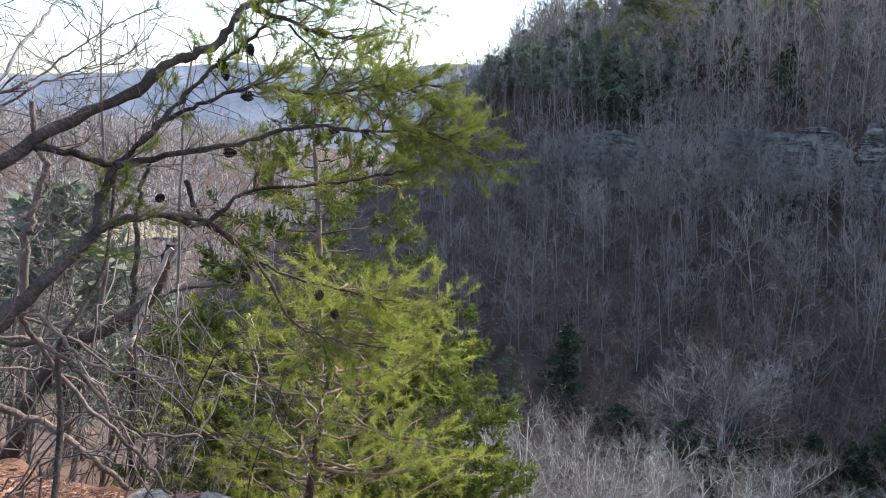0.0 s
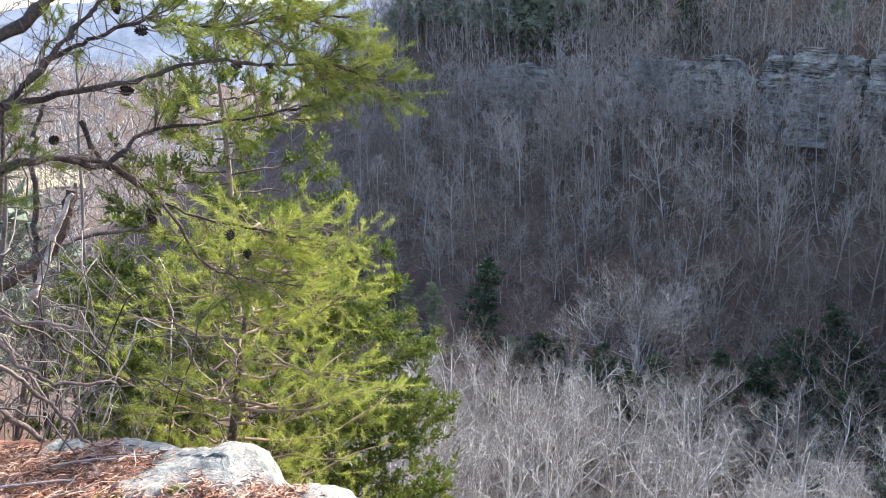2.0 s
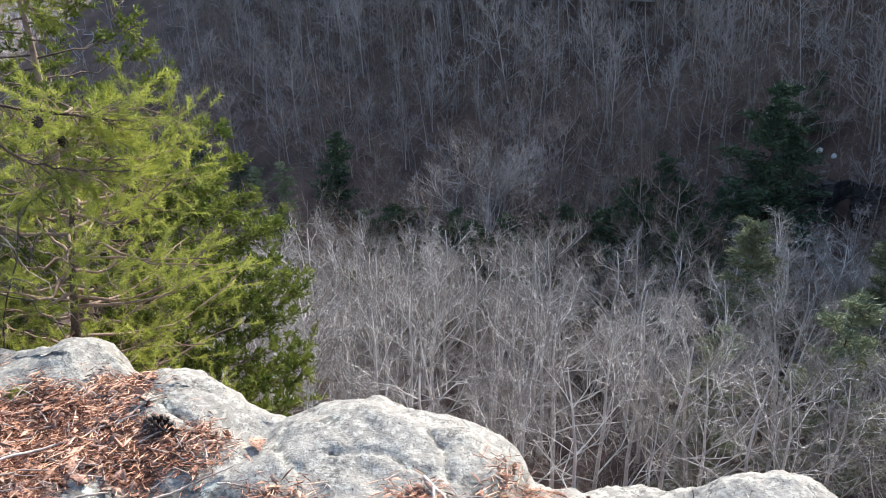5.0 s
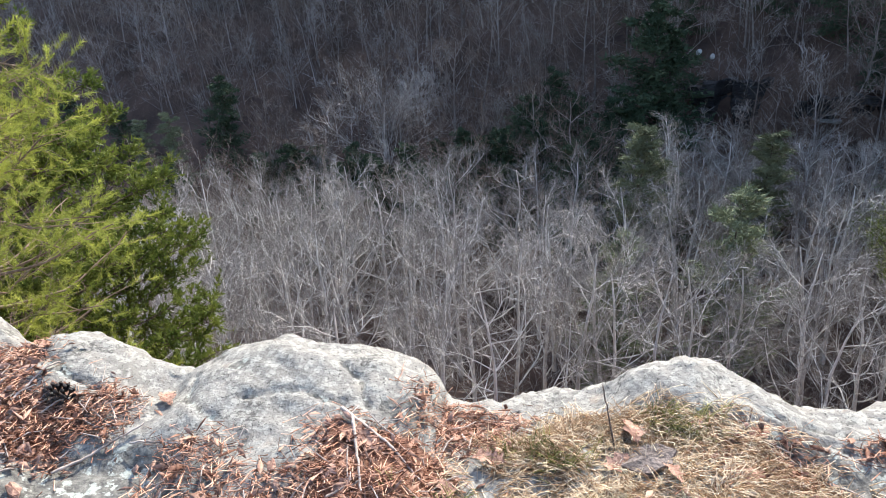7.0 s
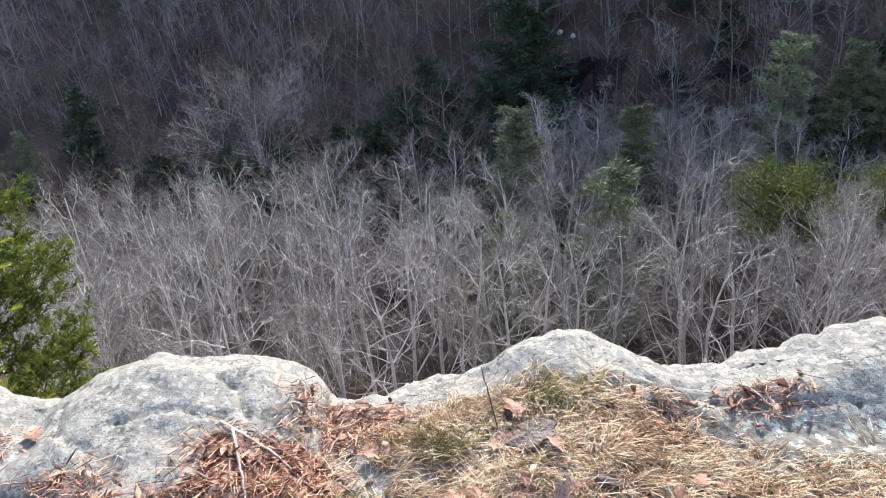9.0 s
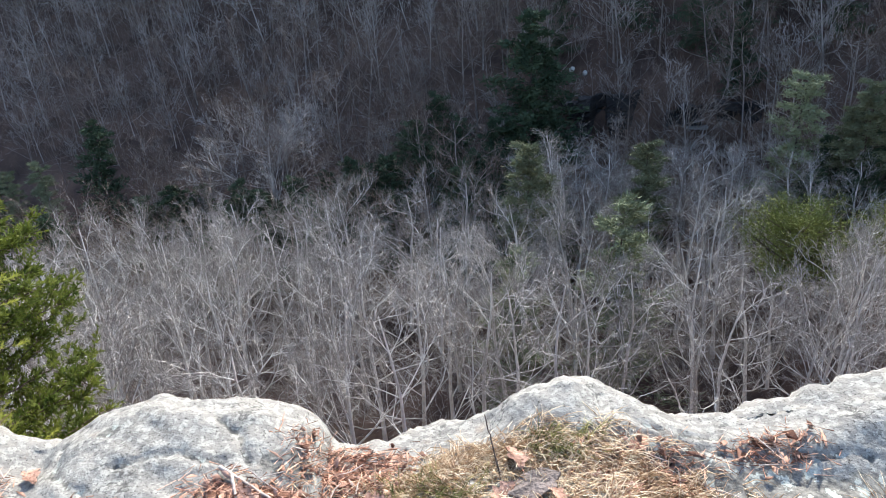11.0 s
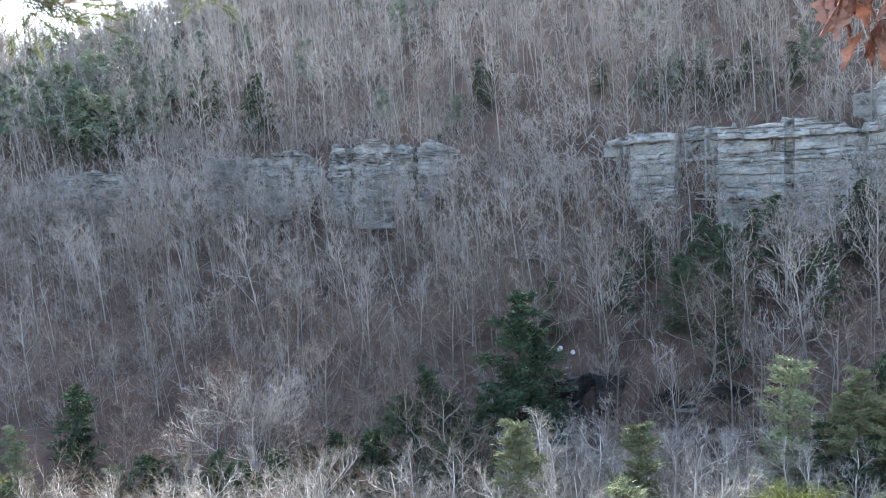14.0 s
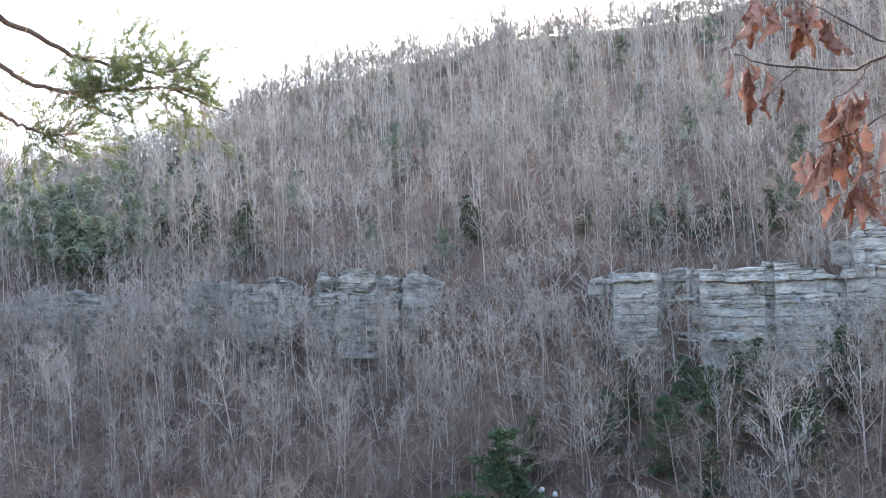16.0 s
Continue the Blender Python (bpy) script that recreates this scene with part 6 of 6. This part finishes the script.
def overhead_bough():
    rng = np.random.default_rng(81)
    ob = thing("pine_bough", "pine bough with sparse green needles reaching over the ledge", "pine bough")
    rows = [
        ([(-3.2, 0.8, 3.3), (-2.4, 2.6, 3.1), (-1.83, 3.71, 2.92), (-1.72, 3.79, 2.83), (-1.56, 4.0, 2.76), (-1.45, 4.11, 2.73), (-1.21, 4.3, 2.73), (-1.0, 4.4, 2.79)], 0.022, 0.005, 0.7, 22),
        ([(-2.1, 3.2, 2.95), (-1.85, 3.77, 2.7), (-1.74, 3.85, 2.63), (-1.67, 3.96, 2.58), (-1.51, 4.08, 2.57), (-1.31, 4.19, 2.61), (-1.13, 4.3, 2.65), (-0.87, 4.43, 2.56)], 0.017, 0.004, 0.6, 26),
        ([(-2.1, 3.2, 2.66), (-1.92, 3.9, 2.54), (-1.84, 4.1, 2.46), (-1.76, 4.15, 2.41), (-1.66, 4.2, 2.39), (-1.57, 4.25, 2.4)], 0.014, 0.004, 0.45, 16)]
    wood, leaf = Geo(), Geo()
    for pts, r0, r1, q, n in rows:
        p = curve_points(pts, 6, 0.004, rng)
        g = Geo()
        g.line(p, np.linspace(r0, r1, len(p)), 7)
        part("limb", g.mesh("limb", PINE_BARK), ob)
        leafy(p, q - 0.1, int(n * 2.3), 0.25, rng, wood, leaf, 0.1, 3, 64, r=0.003)
        twiggy(p, 20, 0.38, rng, wood, 0.003)
    tagged(part("branching", wood.mesh("branching", PINE_TWIG), ob), kind="stuff")
    part("needles", leaf.mesh("needles", BOUGH_NEEDLE), ob)


overhead_bough()


def oak_branch():
    rng = np.random.default_rng(91)
    ob = thing("oak_tree", "oak tree holding withered russet leaves beside the ledge", "oak tree")
    g = Geo()
    g.line(curve_points([(3.75, 0.7, -0.9), (3.65, 0.75, 0.6), (3.5, 0.9, 2.0), (3.4, 1.0, 3.2), (3.3, 1.0, 4.4)], 5, 0.01, rng), np.linspace(0.12, 0.05, 21), 10)
    part("trunk", g.mesh("trunk", PINE_BARK), ob)
    for end in [(2.6, 2.2, 2.7), (2.4, 2.7, 2.4), (2.3, 2.7, 2.6), (2.4, 2.7, 2.2)]:
        g = Geo()
        g.line(curve_points([(3.5, 0.9, 2.1), (3.1, 1.5, end[2] - 0.05), end], 5, 0.006, rng), np.linspace(0.025, 0.008, 11), 6)
        part("limb", g.mesh("limb", PINE_BARK), ob)
    forms = [leaf_mesh(200 + i, OAK_LEAF, 3, 0.13 + 0.012 * i, 0.04, 0.022, (0.5, 1.5)) for i in range(6)]
    rows = [
        ([(2.6, 2.2, 2.7), (2.05, 3.1, 2.6), (1.94, 3.24, 2.53), (1.82, 3.31, 2.5), (1.6, 3.43, 2.54), (1.44, 3.5, 2.61)], 0.009, 0.003, 7, 0.88),
        ([(1.66, 3.4, 2.52), (1.61, 3.43, 2.48), (1.57, 3.44, 2.43)], 0.003, 0.002, 2, 0.8),
        ([(2.3, 2.7, 2.6), (2.05, 3.1, 2.55), (1.94, 3.24, 2.59), (1.83, 3.31, 2.69), (1.72, 3.37, 2.78), (1.63, 3.41, 2.84), (1.53, 3.46, 2.85)], 0.006, 0.002, 18, 0.58),
        ([(2.4, 2.7, 2.4), (2.05, 3.2, 2.34), (1.94, 3.24, 2.31), (1.85, 3.29, 2.24), (1.76, 3.34, 2.21), (1.71, 3.37, 2.19)], 0.006, 0.002, 18, 0.5),
        ([(1.9, 3.27, 2.51), (1.83, 3.3, 2.42), (1.78, 3.33, 2.38)], 0.003, 0.002, 9, 0.4),
        ([(2.4, 2.7, 2.2), (2.05, 3.2, 2.1), (1.93, 3.25, 2.07), (1.86, 3.29, 2.04), (1.81, 3.32, 2.03)], 0.005, 0.002, 10, 0.6)]
    for pts, r0, r1, n, q_from in rows:
        p = curve_points(pts, 5, 0.004, rng)
        g = Geo()
        g.line(p, np.linspace(r0, r1, len(p)), 6)
        branch = part("branch", g.mesh("branch", PINE_BARK), ob)
        for _ in range(n):
            j = int(rng.integers(int(len(p) * q_from), len(p)))
            leaf = part("leaf", forms[int(rng.integers(6))], branch)
            k = rng.uniform(0.75, 1.2)
            q = p[j] + rng.normal(0, 0.012, 3)
            leaf.matrix_basis = Matrix.Translation(q) @ pose(0, 0, 0, 0, 0, rng.uniform(0, 360)) @ pose(0, 0, 0, 0, rng.normal(82, 12), 0) @ pose(0, 0, 0, rng.uniform(0, 360), 0, 0) @ Matrix.Translation((0.03 * k, 0, 0)) @ Matrix.Diagonal((k, k, k, 1))


oak_branch()

# ---------------------------------------------------------------- thicket left of the ledge
stick("dead_snag", "broken dead snag with a bare whitish top", "snag", [(-4.3, 3.0, 0.24), (-4.26, 3.04, 0.39), (-4.23, 3.08, 0.55), (-4.2, 3.12, 0.66), (-4.15, 3.18, 0.85)], 0.024, PALE_STICK, 8, 0.006)
stick("dead_snag", "dark leaning dead trunk in the thicket", "snag", [(-5.0, 2.6, -0.6), (-4.75, 2.8, 0.1), (-4.53, 3.01, 0.31), (-4.41, 3.17, 0.44), (-4.34, 3.27, 0.6), (-4.31, 3.31, 0.85)], 0.055, PINE_BARK, 9, 0.006)
stick("bare_tree", "thin dark bare trunk in the thicket", "tree", [(-5.34, 3.78, -1.6), (-5.33, 3.79, 0.12), (-5.32, 3.8, 0.47), (-5.31, 3.81, 0.86), (-5.29, 3.84, 1.1), (-5.24, 3.88, 1.3)], 0.026, PINE_BARK, 8, 0.008)
stick("bare_tree", "slim pale-barked bare trunk beyond the thicket", "tree", [(-6.7, 3.6, -2.0), (-6.6, 3.69, 0.3), (-6.57, 3.72, 0.67), (-6.55, 3.76, 0.92), (-6.51, 3.83, 1.17), (-6.53, 3.79, 1.33), (-6.55, 3.75, 1.48), (-6.56, 3.74, 1.7)], 0.038, DEAD_WOOD, 8, 0.01)
stick("bare_tree", "slim whitish bare sapling trunk beyond the thicket", "tree", [(-5.92, 4.65, -2.0), (-5.89, 4.69, 0.8), (-5.88, 4.7, 1.29), (-5.88, 4.71, 1.68), (-5.85, 4.8, 2.3)], 0.016, GREY_BARK, 8, 0.004)
stick("dead_branch", "long pale leaning dead branch above the thicket", "branch", [(-5.3, 1.9, 0.2), (-5.0, 2.4, 1.4), (-5.0, 2.63, 1.8), (-5.03, 2.79, 2.03), (-5.06, 2.93, 2.19), (-5.09, 3.1, 2.38)], 0.015, PALE_STICK, 7, 0.006)
stick("sapling", "thin dark leafless sapling at the edge of the litter", "sapling", [(-2.87, 1.6, -0.02), (-2.89, 1.63, 0.14), (-2.98, 1.72, 0.45), (-3.05, 1.76, 0.71), (-3.07, 1.89, 0.87), (-3.1, 2.01, 1.04), (-3.19, 2.12, 1.41)], 0.014, PINE_BARK)
for pts, r in [
    ([(-3.9, 1.2, 0.95), (-3.47, 1.66, 0.72), (-3.36, 1.84, 0.68), (-3.28, 1.92, 0.58), (-3.22, 2.04, 0.46), (-3.14, 2.12, 0.25), (-3.01, 2.18, 0.06)], 0.014),
    ([(-4.0, 1.6, 0.85), (-3.65, 1.96, 0.71), (-3.53, 2.11, 0.6), (-3.39, 2.24, 0.45), (-3.35, 2.4, 0.32), (-3.26, 2.47, 0.2)], 0.013),
    ([(-3.9, 1.4, 0.6), (-3.52, 1.69, 0.56), (-3.41, 1.87, 0.53), (-3.33, 1.98, 0.49), (-3.27, 2.16, 0.32), (-3.15, 2.19, 0.05)], 0.011),
    ([(-4.2, 1.5, 0.5), (-3.86, 1.81, 0.35), (-3.77, 1.91, 0.26), (-3.63, 2.08, 0.15), (-3.53, 2.27, -0.08), (-3.42, 2.46, -0.3)], 0.035),
    ([(-3.3, 1.1, 0.7), (-3.0, 1.5, 0.8), (-2.92, 1.65, 0.75), (-2.84, 1.76, 0.61), (-2.79, 1.84, 0.47), (-2.71, 1.94, 0.39), (-2.6, 2.1, 0.36)], 0.017),
    ([(-3.3, 1.2, 0.95), (-2.98, 1.53, 0.93), (-2.92, 1.65, 0.84), (-2.85, 1.74, 0.71), (-2.77, 1.86, 0.65), (-2.66, 2.0, 0.62)], 0.015),
    ([(-3.6, 1.3, 0.9), (-3.26, 1.65, 0.87), (-3.2, 1.75, 0.73), (-3.13, 1.87, 0.5), (-3.04, 2.0, 0.31), (-2.96, 2.12, 0.13), (-2.9, 2.2, -0.05)], 0.02),
    ([(-5.6, 3.0, -0.1), (-4.89, 3.22, 0.17), (-4.94, 3.57, 0.31), (-4.91, 3.95, 0.38), (-4.81, 4.36, 0.37)], 0.03),
    ([(-5.2, 3.4, -1.2), (-5.15, 3.65, -0.04), (-5.15, 3.79, 0.32), (-5.17, 4.0, 0.51), (-5.17, 4.05, 0.73)], 0.03)]:
    stick("dead_branch", "bare weathered dead branch in the thicket", "branch", pts, r * 0.65, DEAD_WOOD, 7, 0.006, "dead branches")

tangle = np.random.default_rng(77)
for i in range(46):
    x, y = tangle.uniform(-4.6, -3.0), tangle.uniform(1.7, 3.4)
    z0 = float(land(x, y)) if y > 2.35 else on_ledge(max(x, -4.6), y)
    x1, y1, top = x + tangle.uniform(0.1, 0.9) * (1 if tangle.random() < 0.7 else -1), y + tangle.uniform(0.0, 0.8), tangle.uniform(0.05, 0.75)
    start = (x - tangle.uniform(0, 0.4), y - 0.1, max(z0, -0.9) - 0.05)
    pts = [start, (x, y, (start[2] + top) / 2 + 0.1), ((x + x1) / 2, (y + y1) / 2, top), (x1, y1, top - tangle.uniform(0.05, 0.35)), (x1 + 0.15, y1 + 0.1, top - tangle.uniform(0.3, 0.6))]
    p = curve_points(pts, 5, 0.016, tangle)
    g = Geo()
    w = tangle.uniform(0.003, 0.007)
    g.line(p, np.linspace(w, w * 0.35, len(p)), 5)
    twiggy(p, 9, 0.3, tangle, g, w * 0.45)
    tagged(new("dead_branch", g.mesh("dead_branch", THICKET_BARK if i % 5 else PALE_STICK)), "thin bare tangled branch in the thicket", "branch", "tangled branches")

side_models = [
    tree_model("bare_tree", "thin leafless tree in the thicket beside the ledge", "tree", "thicket trees",
               *bare_tree(140 + i, 7.5, 0.048, 0.15, 16, 6, 6, 1, 0.26, 0.6, 0.45, 0.005), THICKET_BARK, THICKET_TWIG, "crown")
    for i in range(3)]
shrub_models = [
    tree_model("bare_shrub", "tangled leafless brown shrub beside the ledge", "shrub", "thicket shrubs",
               *bare_tree(150 + i, 3.2, 0.025, 0.1, 14, 6, 5, 1, 0.42, 0.6, 0.22, 0.0028), THICKET_BARK, THICKET_TWIG, "crown")
    for i in range(3)]
rng = np.random.default_rng(8)
for i, (x, y, z, k) in enumerate([(-3.9, 2.6, -1.2, 0.8), (-4.4, 2.9, -1.3, 0.9), (-4.0, 3.2, -1.8, 1.0), (-4.9, 3.3, -1.6, 1.0), (-4.6, 2.3, -0.7, 0.75), (-5.4, 3.0, -1.4, 1.0), (-5.2, 3.9, -2.0, 1.1), (-5.9, 3.6, -1.6, 1.1), (-3.6, 2.9, -1.6, 0.8), (-6.4, 4.4, -2.2, 1.2), (-5.8, 4.8, -2.4, 1.2), (-5.0, 2.6, -0.9, 0.9), (-6.2, 3.0, -1.2, 1.0)]):
    ob = shrub_models[i] if i < 3 else copy_thing(shrub_models[i % 3], Matrix())
    ob.matrix_basis = pose(x, y, float(land(x, y)) - 0.05, rng.normal(0, 6), rng.normal(0, 6), rng.uniform(0, 360)) @ Matrix.Diagonal((k, k, k, 1))
side_spots = [(-7.0, 6.0), (-9.5, 6.0), (-8.5, 8.5), (-11, 9), (-12, 6.5), (-14, 11), (-10.5, 12), (-16, 9), (-18, 14), (-13, 16), (-21, 12), (-24, 18), (-19, 20), (-28, 16), (-9, 3.2), (-12, 3.4)]
set_out(side_models, side_spots, np.random.default_rng(3), 0.8, 1.3, 4)

for x, y in [(12.65, 73.4), (13.7, 72.6)]:
    bm = bmesh.new()
    bmesh.ops.create_icosphere(bm, subdivisions=2, radius=0.24)
    for v in bm.verts:
        v.co += Vector((noise.noise(v.co * 4 + Vector((x, y, 0))) * 0.09,) * 3)
    me = bpy.data.meshes.new("pale_stone")
    bm.to_mesh(me)
    bm.free()
    me.materials.append(PALE_STONE)
    ob = tagged(new("pale_stone", me), "small pale boulder on the leafy hillside", "stone", "pale stones")
    ob.matrix_basis = pose(x, y, float(land(x, y)) + 0.15)
